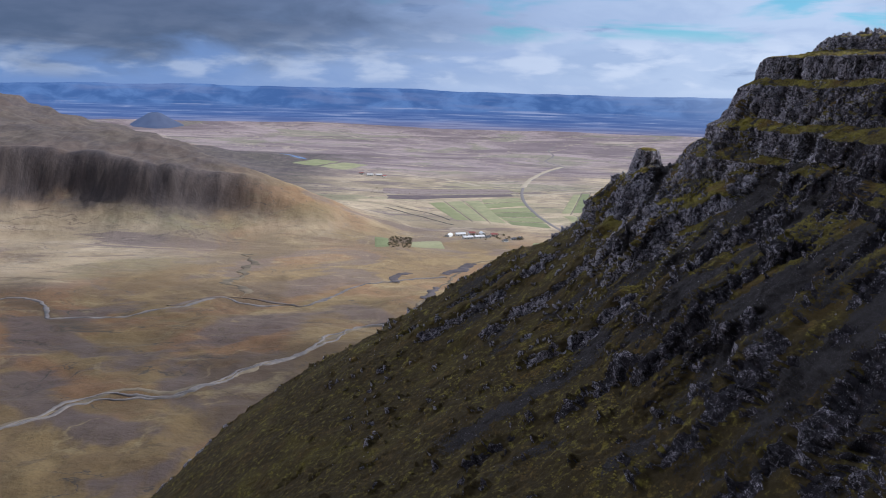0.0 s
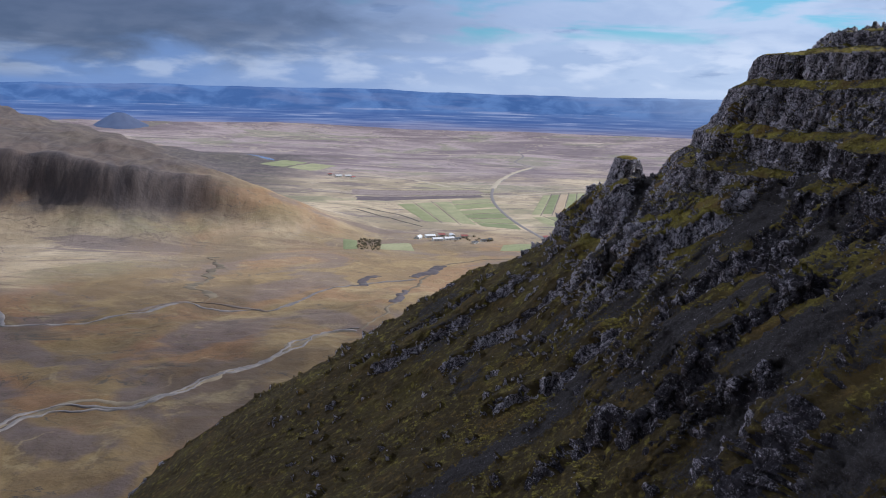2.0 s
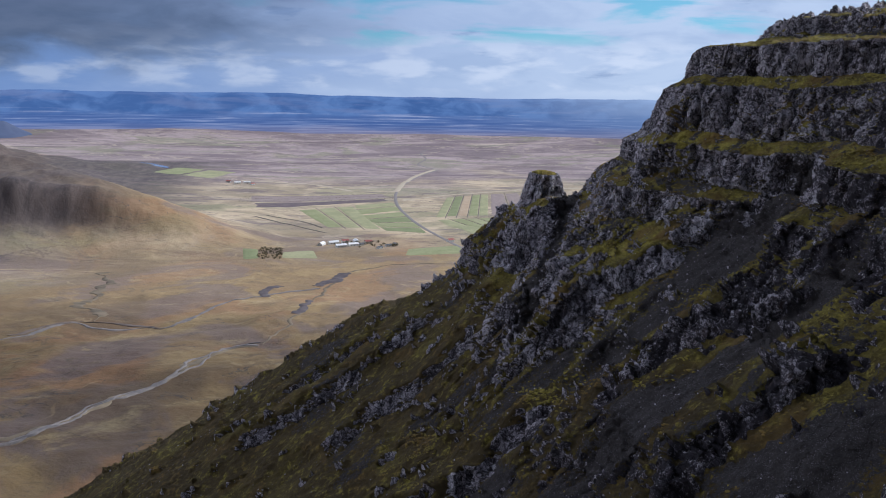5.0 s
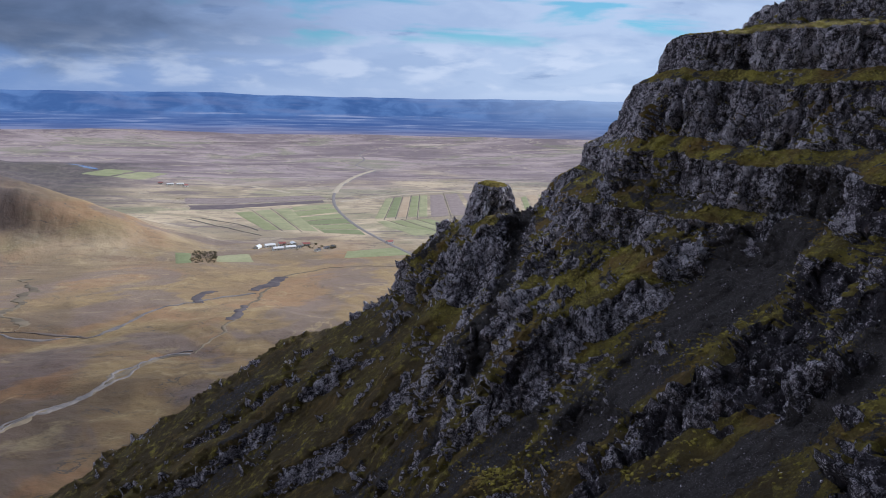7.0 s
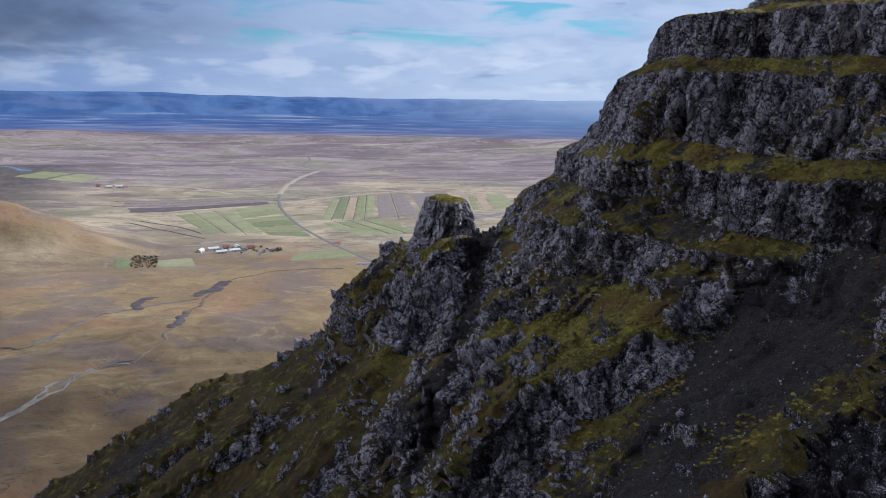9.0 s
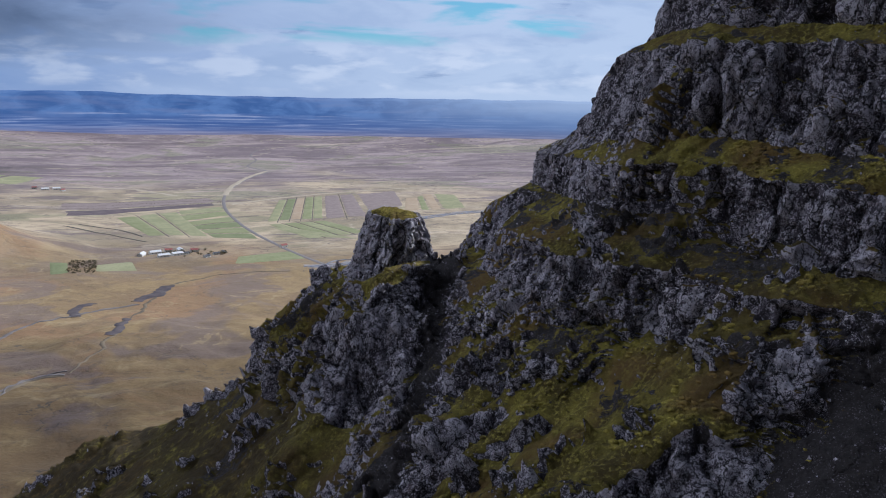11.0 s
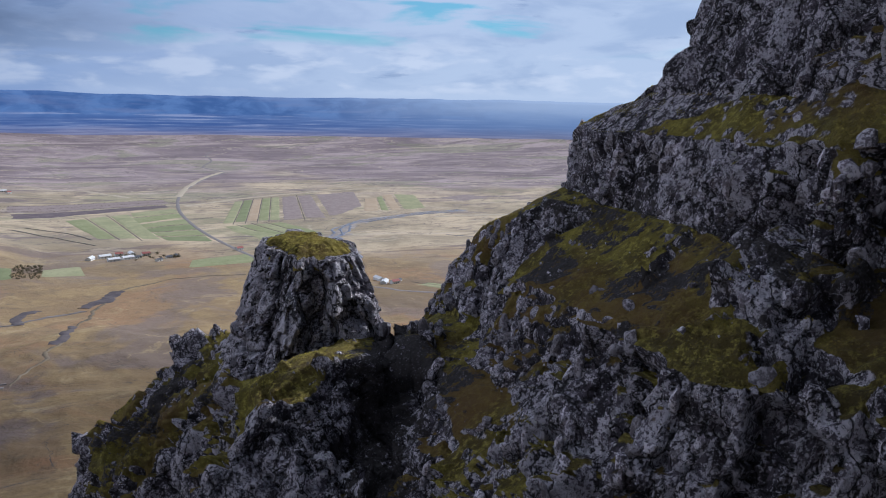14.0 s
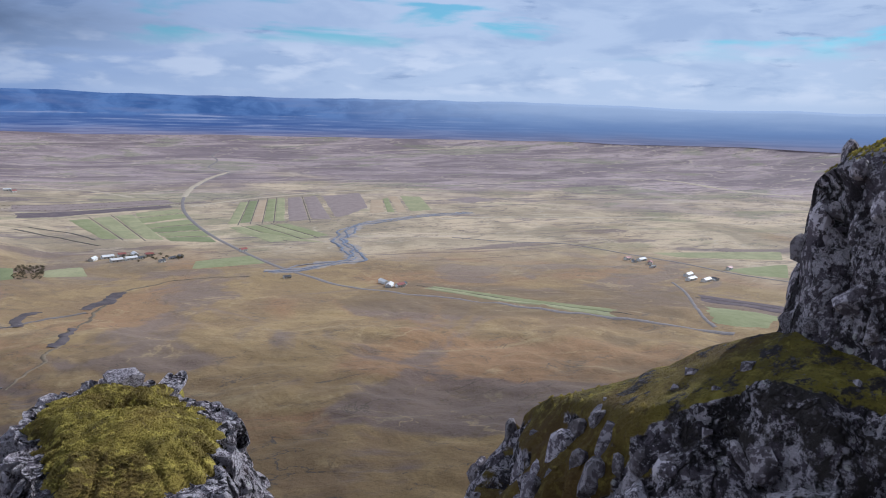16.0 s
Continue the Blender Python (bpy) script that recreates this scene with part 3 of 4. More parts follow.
def gully_depth(x, y):
    """How deep the scree chute below the notch is cut, from 0 to 1."""
    best = np.full(np.shape(x), 99.0)
    for (ax, ay), (bx, by) in zip(GULLY, GULLY[1:]):
        t = np.clip(((x - ax) * (bx - ax) + (y - ay) * (by - ay)) / ((bx - ax) ** 2 + (by - ay) ** 2), 0, 1)
        best = np.minimum(best, np.hypot(x - ax - t * (bx - ax), y - ay - t * (by - ay)))
    return np.exp(-(best / 1.0) ** 2)


def sculpt(s, y):
    """Mountain surface over distance up the slope and distance along it."""
    z = np.interp(s, length, LEVELS[:, 0])[:, None]
    table = np.stack([np.interp(s, length, LEVELS[:, c]) for c in range(1, 9)], 1)
    yy = np.clip(y, 40, 140)
    n_ = np.clip(np.searchsorted(STATIONS, yy, side="right") - 1, 0, 6)
    st = np.array(STATIONS, float)
    t = (yy - st[n_]) / (st[n_ + 1] - st[n_])
    t = t * t * (3 - 2 * t)
    inland = table[:, n_] * (1 - t) + table[:, n_ + 1] * t
    y = y[None]
    steep = ease(z, 250, 266)
    calm = 0.2 + 0.8 * ease(-y, -127, -117)
    # buttresses and bays
    shift = steep * calm * (0.8 * rough(y / 5.5, z / 40, 0, 2, 51) + 0.45 * rough(y / 1.9, z / 12, 0, 3, 55)) + (1 - steep) * 1.8 * rough(y / 18, inland / 30, 0, 3, 58)
    lift = steep * 0.35 * calm * rough(y / 9, inland / 6, 0, 3, 61)
    x = inland + shift
    z = z + lift + 0 * x
    crest = np.interp(x, CREST_X, CREST_Y) + 0.35 * rough(x / 3, z / 5, 0, 3, 63)
    step_ = np.interp(x, (36.2, 37.3, 38, 38.9, 39.4, 40, 41.4, 42.2), (0, -1.3, -1.35, -1.05, -0.25, 0.2, 0.3, 0)) * ease(z, 276, 278) * ease(-z, -284, -283)
    z = z + step_ * ease(y, 128.5, 131.5)
    over = y - crest
    drop = 2.2 * 0.5 * np.logaddexp(0, over / 0.5)
    return np.stack([x, y + 0 * x, z - drop - 1.0 * gully_depth(x, y + 0 * x)], -1)


# rock ribs running down the slope: place along it at a height, its drift downhill, lowest and highest level, how far it stands out, its width
RIBS = (
    (131.0, -0.42, 265, 278.0, 2.4, 3.0), (131.6, 0.1, 278, 282.4, 0.9, 2.0), (116.5, 0.25, 268, 277.0, 0.7, 2.0), (107.6, 0.1, 265, 279.5, 1.5, 2.6), (93.4, 0.1, 264, 281.0, 1.5, 2.8),
    (87.6, 0.2, 272, 281.5, 0.9, 1.8), (80.2, 0.1, 260, 275.5, 1.4, 2.6), (72.0, 0.15, 266, 280.0, 1.1, 2.4), (64.5, 0.1, 258, 278.0, 1.3, 2.8), (54.0, 0.1, 256, 280.0, 1.3, 3.0),
    (101.0, 0.25, 253, 265.0, 1.2, 2.4), (112.5, 0.25, 252, 266.0, 0.8, 2.2), (123.0, 0.2, 250, 265.0, 0.9, 2.6), (135.0, 0.2, 246, 264.0, 1.1, 3.0), (142.5, 0.2, 244, 260.0, 1.0, 2.4), (86.0, 0.2, 246, 262.0, 0.9, 2.4))
# scree chutes between the ribs: middle and radii in the plan
CHUTES = ((40.0, 101.5, 8.0, 3.6), (31.0, 99.5, 5.0, 3.0), (36.0, 86.0, 6.0, 2.2), (27.0, 88.0, 5.0, 2.4), (30.0, 73.5, 8.0, 2.4), (12.0, 95.0, 10.0, 2.2), (33.0, 59.0, 9.0, 2.6))


def ribs_at(x, y, z):
    """How far the ribs stand out, and the mask of their broken sides."""
    out, face = np.zeros(np.shape(x)), np.zeros(np.shape(x))
    for i, (y0, drift, low_, high_, amp, wide_) in enumerate(RIBS):
        d = (y - y0 + drift * (z - high_) + 1.1 * rough(x / 6, z / 6, 0, 3, 150 + i)) / wide_
        here = ease(z + 1.5 * values(x / 2, y / 2, 0, 170 + i), low_ - 2, low_ + 3) * ease(-z, -high_ - 1.2, -high_ + 0.8)
        here = here * (0.65 + 0.35 * rough(x / 4, y / 4, z / 4, 2, 190 + i))
        out = out + amp * here * np.where(d < 0, np.exp(-(d / 0.42) ** 2), np.exp(-(d / 1.3) ** 2))
        face = np.maximum(face, here * ease(d, -1.15, -0.7) * ease(-d, -0.35, 0.05))
    return out, face


V = sculpt(S, Ys)
N = normals_of(V)
if N[len(S) // 2, len(Ys) // 2, 2] < 0:
    N = -N
x, y, z = V[..., 0], V[..., 1], V[..., 2]
stand, face = ribs_at(x, y, z)
V = V + N * (stand - 0.35 * ease(-z, -281, -277))[..., None]
N = normals_of(V)
if N[len(S) // 2, len(Ys) // 2, 2] < 0:
    N = -N
x, y, z = V[..., 0], V[..., 1], V[..., 2]
N0 = N[..., 2].copy()
flank = ease(y, 112, 124) * ease(-z, -281.3, -280.6) * ease(z, 268, 272)
slope = ease(-N0, -0.72 - 0.12 * flank, -0.5 - 0.14 * flank)
patchy = rough(x / 5, y / 3.2, z / 5, 3, 66)
outcrop = ease(face + 0.3 * patchy, 0.45, 0.62)
knoll = ease(rough(x / 2.2, y / 1.7, z / 2.4, 3, 68) + 0.25 * patchy + 0.22 * ease(z, 262, 266) * ease(-z, -278, -275) * ease(y, 104, 112) + 0.2 * ease(z, 277.5, 279) * ease(-z, -284, -283) * ease(y, 104, 112) * ease(-y, -126, -120) + 0.3 * ease(z, 297, 298), 0.62, 0.78) * ease(z, 226, 240) * np.maximum(ease(-z, -284, -282), ease(z, 296.5, 297.5)) * (1 - ease(y, 123, 127) * ease(z, 277, 279))
rim_ = ease(y - np.interp(x, CREST_X, CREST_Y), -7, -1.5) * ease(-z, -268, -262) * ease(rough(x / 4.5, y / 3, z / 3, 4, 65), -0.15, 0.15)
knoll = np.maximum(knoll, rim_ * ease(y, 140, 146))
outcrop = np.maximum(outcrop, knoll)
rocky = np.clip(slope * ease(z, 240, 262) + outcrop, 0, 1)
# upright joints: columns, blocks, chips
warp = 0.16 * rough(x / 1.6, y / 1.6, z / 3.0, 2, 69)


def jointed(scale, high_, sway, seed):
    """Blocks worked out where there is rock alone."""
    here = rocky > 0.01
    out = [np.zeros(x.shape), np.ones(x.shape), np.full(x.shape, 0.5)]
    for whole, some in zip(out, blocks(x[here] / scale + sway[0] * warp[here], y[here] / scale + sway[1] * warp[here], z[here] / high_ + sway[2] * warp[here], seed)):
        whole[here] = some
    return out


f1, gap, tag = jointed(1.5, 5.2, (1, 1, 0.5), 71)
g1, gap2, tag2 = jointed(0.62, 1.7, (1, -1, 0), 81)
h1, _, tag3 = jointed(0.27, 0.5, (-1, 1, 0), 84)
push = (tag - 0.5) * 0.8 + 1.5 * f1 - 0.55 * np.exp(-gap / 0.05) + (tag2 - 0.5) * 0.34 + 0.75 * g1 - 0.2 * np.exp(-gap2 / 0.07) + (tag3 - 0.5) * 0.12 + 0.25 * h1
push = rocky * push + 0.14 * rough(x / 2.2, y / 2.2, z / 2.2, 4, 91) + 0.25 * ease(-z, -266, -258) * rough(x / 3, y / 3, z / 3, 4, 93)
push = push + (1 - rocky) * (0.18 * np.abs(rough(x / 0.8, y / 0.8, z / 0.8, 3, 92)) + 0.05 * rough(x / 0.3, y / 0.3, z / 0.3, 2, 90))
push = push + knoll * (1 - slope) * (0.15 + 0.45 * tag2)
push = push * (0.38 + 0.62 * ease(-y, -128, -119) + 0.5 * ease(-z, -280, -276) * ease(y, 122, 130))
V = V + N * push[..., None]
N = normals_of(V)
if N[len(S) // 2, len(Ys) // 2, 2] < 0:
    N = -N
chute = gully_depth(x, y)
bed = np.zeros(x.shape)
for cx_, cy_, rx_, ry_ in CHUTES:
    bed = np.maximum(bed, bump(x + 0 * y, y + 1.2 * rough(x / 5, y / 5, 0, 3, 94), cx_, cy_, rx_, ry_))
loose_ = ease(rough(x / 9, y / 3.5, z / 9, 4, 95), 0.15, 0.6) * ease(z, 240, 255) * ease(-z, -281, -277)
scree = np.clip(chute * 0.8 + 1.3 * bed * (1 - 0.9 * outcrop) + 0.7 * loose_ * ease(N0, 0.5, 0.7) * (1 - outcrop), 0, 1)
scree = np.maximum(scree, 0.75 * ease(rough(x / 1.5, y / 2.0, z / 2, 4, 99, 0.6), 0.1, 0.6) * ease(N0, 0.6, 0.8) * ease(z, 270, 278) * (1 - 0.7 * ease(y, 131, 133)))
scree = np.maximum(scree, 0.45 * ease(z + 0.5 * rough(x / 1.2, y / 1.2, 0, 4, 94, 0.6), 281.8, 282.5) * ease(-z, -284, -283.3) * ease(y, 118, 122))
under = ease(z, 277.5, 279) * ease(-z, -285, -284) * ease(y, 104, 112) * ease(-y, -129, -125)
scree = np.maximum(scree, 0.7 * under * ease(N0, 0.5, 0.7) * ease(rough(x / 1.7, y / 1.7, z / 1.7, 4, 87) + 0.22 * (x - 39.6 + 0.12 * (y - 120)), -0.1, 0.35) * (1 - ease(y, 131, 133)))
# brown heath low down; the extra amount towards low y stands for shade
dry = np.clip(0.8 * under * ease(-y, -124, -114) + 1.0 * ease(-z, -277, -264) + 0.5 * ease(-y, -112, -90) + 0.3 * rough(x / 6, y / 5, z / 6, 3, 98), 0, 1)
lush = 0.5 * N0 + 0.08 - 0.35 * ease(z, 297, 298) * ease(rough(x / 2.5, y / 2.5, z / 2.5, 3, 86), -0.4, 0.1) - 0.1 * flank + 0.3 * ease(-z, -270, -252) - 0.45 * outcrop + 0.2 * ease(stand, 0.3, 0.9) - 0.6 * ease(z, 284.6, 285.2) * ease(-z, -288, -287) * ease(x + 0.3 * (y - 125), 42.6, 43.6)
shelf = bump(x, y, 29.2, 138.8, 1.7, 3.4, 0) + bump(x, y, 31.6, 130.6, 1.3, 1.6, 0) + bump(x, y, 35, 112.3, 2.2, 3, 0) + bump(x, y, 29, 112.5, 1.8, 3, 0) + bump(x, y, 39.3, 120, 1.5, 4, 0) + bump(x, y, 42.5, 117, 2, 3, 0) + bump(x, y, 24, 133, 2, 4, 0) + bump(x, y, 26.5, 140, 2.5, 5, 0) + 0.8 * bump(x, y, 38.8, 130, 1.4, 4, 0)
lush = lush + 0.42 * np.clip(shelf, 0, 1) * ease(rough(x / 1.3, y / 1.3, z / 1.3, 3, 96), -0.5, 0.1)
quads = grid_quads(*V.shape[:2])
# pale lichen also fades towards low y, putting shade into the rock colour
mountain = tagged(new("mountain", mesh_of("mountain", V, quads[:, ::-1], MOUNTAIN, True, {"scree": scree, "lush": lush, "dry": dry, "pale": 0.3 * tag + 0.4 * tag2 + 0.3 * tag3 - 0.35 * ease(-y, -106, -84)})), "dark stepped basalt mountain side with mossy ledges", "mountain", kind="structure")


# ---- lumps: stones, blocks, tufts ----
def solid(subdivisions):
    bm = bmesh.new()
    bmesh.ops.create_icosphere(bm, subdivisions=subdivisions, radius=1.0)
    v, f = np.array([q.co[:] for q in bm.verts]), np.array([[w.index for w in q.verts] for q in bm.faces])
    bm.free()
    return v, f


ICO, ICO_F = solid(1)
BALL, BALL_F = solid(2)
SPIKE, SPIKE_F = np.array([(1, 0, -0.6), (-0.5, 0.87, -0.6), (-0.5, -0.87, -0.6), (0.1, 0, 1.0)]), np.array([(0, 1, 3), (1, 2, 3), (2, 0, 3)])
CUBE, CUBE_F = np.array([(x_, y_, z_) for x_ in (-0.8, 0.8) for y_ in (-0.8, 0.8) for z_ in (-0.8, 0.8)]), np.array([(0, 1, 3), (0, 3, 2), (4, 6, 7), (4, 7, 5), (0, 4, 5), (0, 5, 1), (2, 3, 7), (2, 7, 6), (0, 2, 6), (0, 6, 4), (1, 5, 7), (1, 7, 3)])
BLOCK = BALL / np.abs(BALL).max(1, keepdims=True) ** 0.85
CUBE_BALL = BALL / np.abs(BALL).max(1, keepdims=True)


def turned(rng, count, level=1.0):
    """Random turns; level below 1 keeps them near upright."""
    q = rng.normal(size=(count, 4)) * (level, level, 1, 1)
    q[:, 3] = np.abs(q[:, 3]) + (1 - level) * 2
    q[:, 2] = q[:, 2] * 1.5
    q /= np.linalg.norm(q, axis=1, keepdims=True)
    x_, y_, z_, w_ = q.T
    return np.stack([1 - 2 * (y_ * y_ + z_ * z_), 2 * (x_ * y_ - z_ * w_), 2 * (x_ * z_ + y_ * w_), 2 * (x_ * y_ + z_ * w_), 1 - 2 * (x_ * x_ + z_ * z_), 2 * (y_ * z_ - x_ * w_), 2 * (x_ * z_ - y_ * w_), 2 * (y_ * z_ + x_ * w_), 1 - 2 * (x_ * x_ + y_ * y_)], 1).reshape(-1, 3, 3)


def chipped(lumps, rng, planes, low, high):
    """Lumps with flat faces broken off."""
    for _ in range(planes):
        cut = rng.normal(size=(len(lumps), 1, 3))
        cut /= np.linalg.norm(cut, axis=2, keepdims=True)
        past = (lumps * cut).sum(2, keepdims=True) - rng.uniform(low, high, (len(lumps), 1, 1))
        lumps = lumps - cut * np.maximum(past, 0)
    return lumps


def many(name, places, sizes, turns, shape, faces, mat, rng, jag, smooth, planes=0):
    """One mesh of many lumps."""
    lumps = shape[None] * (1 + jag * rng.uniform(-1, 1, (len(places), len(shape), 1)))
    if planes:
        lumps = chipped(lumps, rng, planes, 0.62, 1.0)
    lumps = lumps * sizes[:, None, :]
    lumps = np.einsum("nij,nkj->nki", turns, lumps) + places[:, None, :]
    f = (faces[None] + (np.arange(len(places)) * len(shape))[:, None, None]).reshape(-1, 3)
    return mesh_of(name, lumps, f, mat, smooth)


# ---- pinnacle on the spur ----
def pinnacle(cx, cy, top, foot, r_top, r_foot, long):
    a = np.linspace(0, 2 * math.pi, 260)[:-1]
    up = np.linspace(0, 1, 120)
    t = up[:, None]
    radius = (r_foot + (r_top - r_foot) * (t ** 0.95)) * (1 + 0 * a[None])
    zz = foot + (top - foot) * t + 0 * a
    px, py = np.cos(a)[None] * np.ones_like(t), (1.3 + (long - 1.3) * t) * np.sin(a)[None]
    f, g, tg = blocks((cx + px * radius) / 1.05, (cy + py * radius) / 1.05, zz / 1.9, 101)
    f_, g_, tg_ = blocks((cx + px * radius) / 0.42, (cy + py * radius) / 0.42, zz / 0.7, 105)
    radius = radius * (1 + 0.14 * rough(px * 1.3, py * 1.3, zz / 4, 3, 103)) + ((tg - 0.5) * 0.5 + 1.1 * f - 0.34 * np.exp(-g / 0.05) + (tg_ - 0.5) * 0.26 + 0.55 * f_ - 0.13 * np.exp(-g_ / 0.07)) * (0.6 + 0.4 * ease(-t, -0.8, -0.4))
    radius = radius * (1 - 0.1 * (1 - t) * np.maximum(-np.cos(a), 0)[None])
    W = np.stack([cx + px * radius, cy + py * radius, zz], -1)

    def around(W_, name, mat, flat_from, lush_value):
        rows, cols = W_.shape[:2]
        q = np.arange(rows - 1)[:, None] * cols + np.arange(cols)[None]
        nx = np.arange(rows - 1)[:, None] * cols + (np.arange(cols)[None] + 1) % cols
        quads_ = np.stack([q, nx, nx + cols, q + cols], -1).reshape(-1, 4)
        same = 0 * W_[..., 0]
        return new(name, mesh_of(name, W_, quads_, mat, flat_from, {"scree": same, "lush": same + lush_value, "dry": same, "pale": same + 0.55 if W_.shape[0] < 60 else np.concatenate([0.25 + 0.45 * tg + 0.55 * tg_, same[len(tg):] + 0.5])}))

    rim, caps = W[-3], []
    mean = np.hypot(rim[:, 0] - cx, (rim[:, 1] - cy) / long).mean()
    oval = np.stack([cx + mean * np.cos(a), cy + long * mean * np.sin(a)], 1)
    for q in (1.03, 1.04, 1.0, *np.linspace(0.95, 0.02, 34)):
        ring = (rim[:, :2] * q + oval * (1 - q) if q < 1 else rim[:, :2]) - (cx, cy)
        ring = ring * (0.9 * q + (0.05 * values(np.cos(a) * 2.2, np.sin(a) * 2.2, 3.0, 109) if q > 0.6 else 0)[:, None] if q > 0.6 else 0.9 * q) + (cx, cy)
        h = top - 0.16 + 0.42 * (1 - min(q, 1.0) ** 3) + 0.1 * rough(ring[:, 0] / 0.9, ring[:, 1] / 0.9, 0, 4, 107) + 0.025 * rough(ring[:, 0] / 0.16, ring[:, 1] / 0.16, 0, 2, 108)
        hole = np.exp(-(((ring[:, 0] - cx - 0.1) / 0.4) ** 2 + ((ring[:, 1] - cy - 0.6) / 0.22) ** 2))
        caps.append(np.column_stack([ring, h - 0.42 * hole - (0.12 if q > 1.035 else 0.22 if q > 1.02 else 0)]))
    lid = []
    for q in np.linspace(0.97, 0.05, 10):
        lid.append(np.column_stack([(W[-1, :, :2] - (cx, cy)) * q + (cx, cy), top - 0.05 + 0.06 * rough(W[-1, :, 0] * q * 3, W[-1, :, 1] * q * 3, 0, 3, 111)]))
    body = around(np.concatenate([W, np.array(lid)]), "rock_pinnacle", MOUNTAIN, False, -0.1)
    cap = around(np.array(caps), "moss_cap", TURF, True, 0.5)
    cap.parent = body
    r_ = np.random.default_rng(12)
    top_ = np.array(caps)[4:].reshape(-1, 3)
    spot = top_[r_.choice(len(top_), 14000, p=(lambda w: w / w.sum())(np.hypot(top_[:, 0] - cx, top_[:, 1] - cy) ** 1.0))]
    spot = spot[np.exp(-(((spot[:, 0] - cx - 0.1) / 0.4) ** 2 + ((spot[:, 1] - cy - 0.6) / 0.22) ** 2)) < 0.5]
    wide_ = r_.uniform(0.013, 0.028, (len(spot), 1)) * np.array([1.3, 1.3, 1.0]) * r_.uniform(0.7, 1.3, (len(spot), 3))
    tufts = new("moss_fuzz", many("moss_fuzz", spot, wide_, turned(r_, len(spot), 0.3), SPIKE, SPIKE_F, TURF, r_, 0.3, True))
    tufts.parent = body
    tagged(tufts, "fine tufts of yellow-green moss", kind="stuff")
    tagged(cap, "thick yellow-green moss cushion on the flat top")
    return body


tagged(pinnacle(34.08, 137.2, 280.8, 273.0, 1.56, 4.25, 1.85), "grey basalt pinnacle with a mossy flat top on the spur", "rock")


# ---- the plain: roads, rivers, fields ----
def smooth_line(points, step):
    """A round line through the points."""
    p = np.array([points[0], *points, points[-1]], float)
    out = []
    for i in range(1, len(p) - 2):
        count = max(2, int(np.hypot(*(p[i + 1] - p[i])) / step))
        t = np.linspace(0, 1, count, endpoint=False)[:, None]
        out.append(0.5 * (2 * p[i] + (p[i + 1] - p[i - 1]) * t + (2 * p[i - 1] - 5 * p[i] + 4 * p[i + 1] - p[i + 2]) * t**2 + (3 * p[i] - p[i - 1] - 3 * p[i + 1] + p[i + 2]) * t**3))
    return np.concatenate(out + [p[-1:]])


def ribbon(name, points, width, above, mat, label, category, ragged=0.0, seed=0, wander=0.0, sides=0.35, kind="structure"):
    line = smooth_line(points, 4.0)
    along = np.gradient(line, axis=0)
    across = np.stack([along[:, 1], -along[:, 0]], 1) / np.maximum(np.hypot(*along.T), 1e-6)[:, None]
    t = np.arange(len(line)) / 11.0
    line = line + across * (wander * rough(t / 1.7, 0, 0, 5, seed + 3, 0.6))[:, None]
    left, right = (width / 2 * np.maximum(1 + ragged * rough(t * 1.5, q, 0, 4, seed + 7, 0.6), 0.04) for q in (3.3, 9.1))
    rows = []
    for f, h in ((-1 - sides, -0.6), (-1.0, above), (0.0, above * 1.1), (1.0, above), (1 + sides, -0.6)):
        p = line + across * (f * np.where(f < 0, left, right))[:, None]
        rows.append(drawn(p[:, 0], p[:, 1], h))
    V_ = np.array(rows)
    return tagged(new(name, mesh_of(name, V_, grid_quads(*V_.shape[:2])[:, ::-1], mat)), label, category, kind=kind)


def patch(name, corners, mat, label, above=0.7, n_=9, category="field", kind=""):
    """A field between four corners of the plan, with a low bank at its rim."""
    a, b, c, d = (np.array(q, float) for q in corners)
    u, v = np.meshgrid(np.linspace(0, 1, n_), np.linspace(0, 1, n_))
    p = a * ((1 - u) * (1 - v))[..., None] + b * (u * (1 - v))[..., None] + c * (u * v)[..., None] + d * ((1 - u) * v)[..., None]
    rim = (u == 0) | (u == 1) | (v == 0) | (v == 1)
    V_ = drawn(p[..., 0], p[..., 1], np.where(rim, -0.6, above))
    ob = new(name, mesh_of(name, V_, grid_quads(n_, n_), mat))
    if V_[1, 1, 2] and np.cross(V_[0, 1] - V_[0, 0], V_[1, 0] - V_[0, 0])[2] < 0:
        ob.data.flip_normals()
    return tagged(ob, label, category, "fields of the farms", kind)


GRAVEL = make_ground("road_gravel", (0.19, 0.172, 0.17), (0.26, 0.235, 0.23), 0.2)
DUST = make_ground("pale_track", (0.42, 0.35, 0.26), (0.5, 0.43, 0.33), 0.1)
BAR = make_ground("gravel_bar", (0.26, 0.23, 0.21), (0.38, 0.33, 0.285), 0.05, 0.8)
WET = make_ground("river_bed", (0.1, 0.115, 0.16), (0.2, 0.205, 0.24), 0.06, 0.3)
STREAM = make_ground("stream_gravel", (0.1, 0.092, 0.095), (0.2, 0.175, 0.16), 0.05, 0.6)
SAND = make_ground("sand_bank", (0.12, 0.098, 0.072), (0.205, 0.165, 0.115), 0.03)
WATER = make_ground("blue_water", (0.12, 0.17, 0.28), (0.16, 0.22, 0.34), 0.02, 0.25)
GREEN = make_ground("hay_meadow", (0.245, 0.262, 0.13), (0.3, 0.31, 0.165), 0.02)
PALE = make_ground("mown_meadow", (0.28, 0.285, 0.155), (0.36, 0.35, 0.2), 0.02)
DEEP = make_ground("wet_meadow", (0.195, 0.222, 0.11), (0.24, 0.26, 0.135), 0.03)
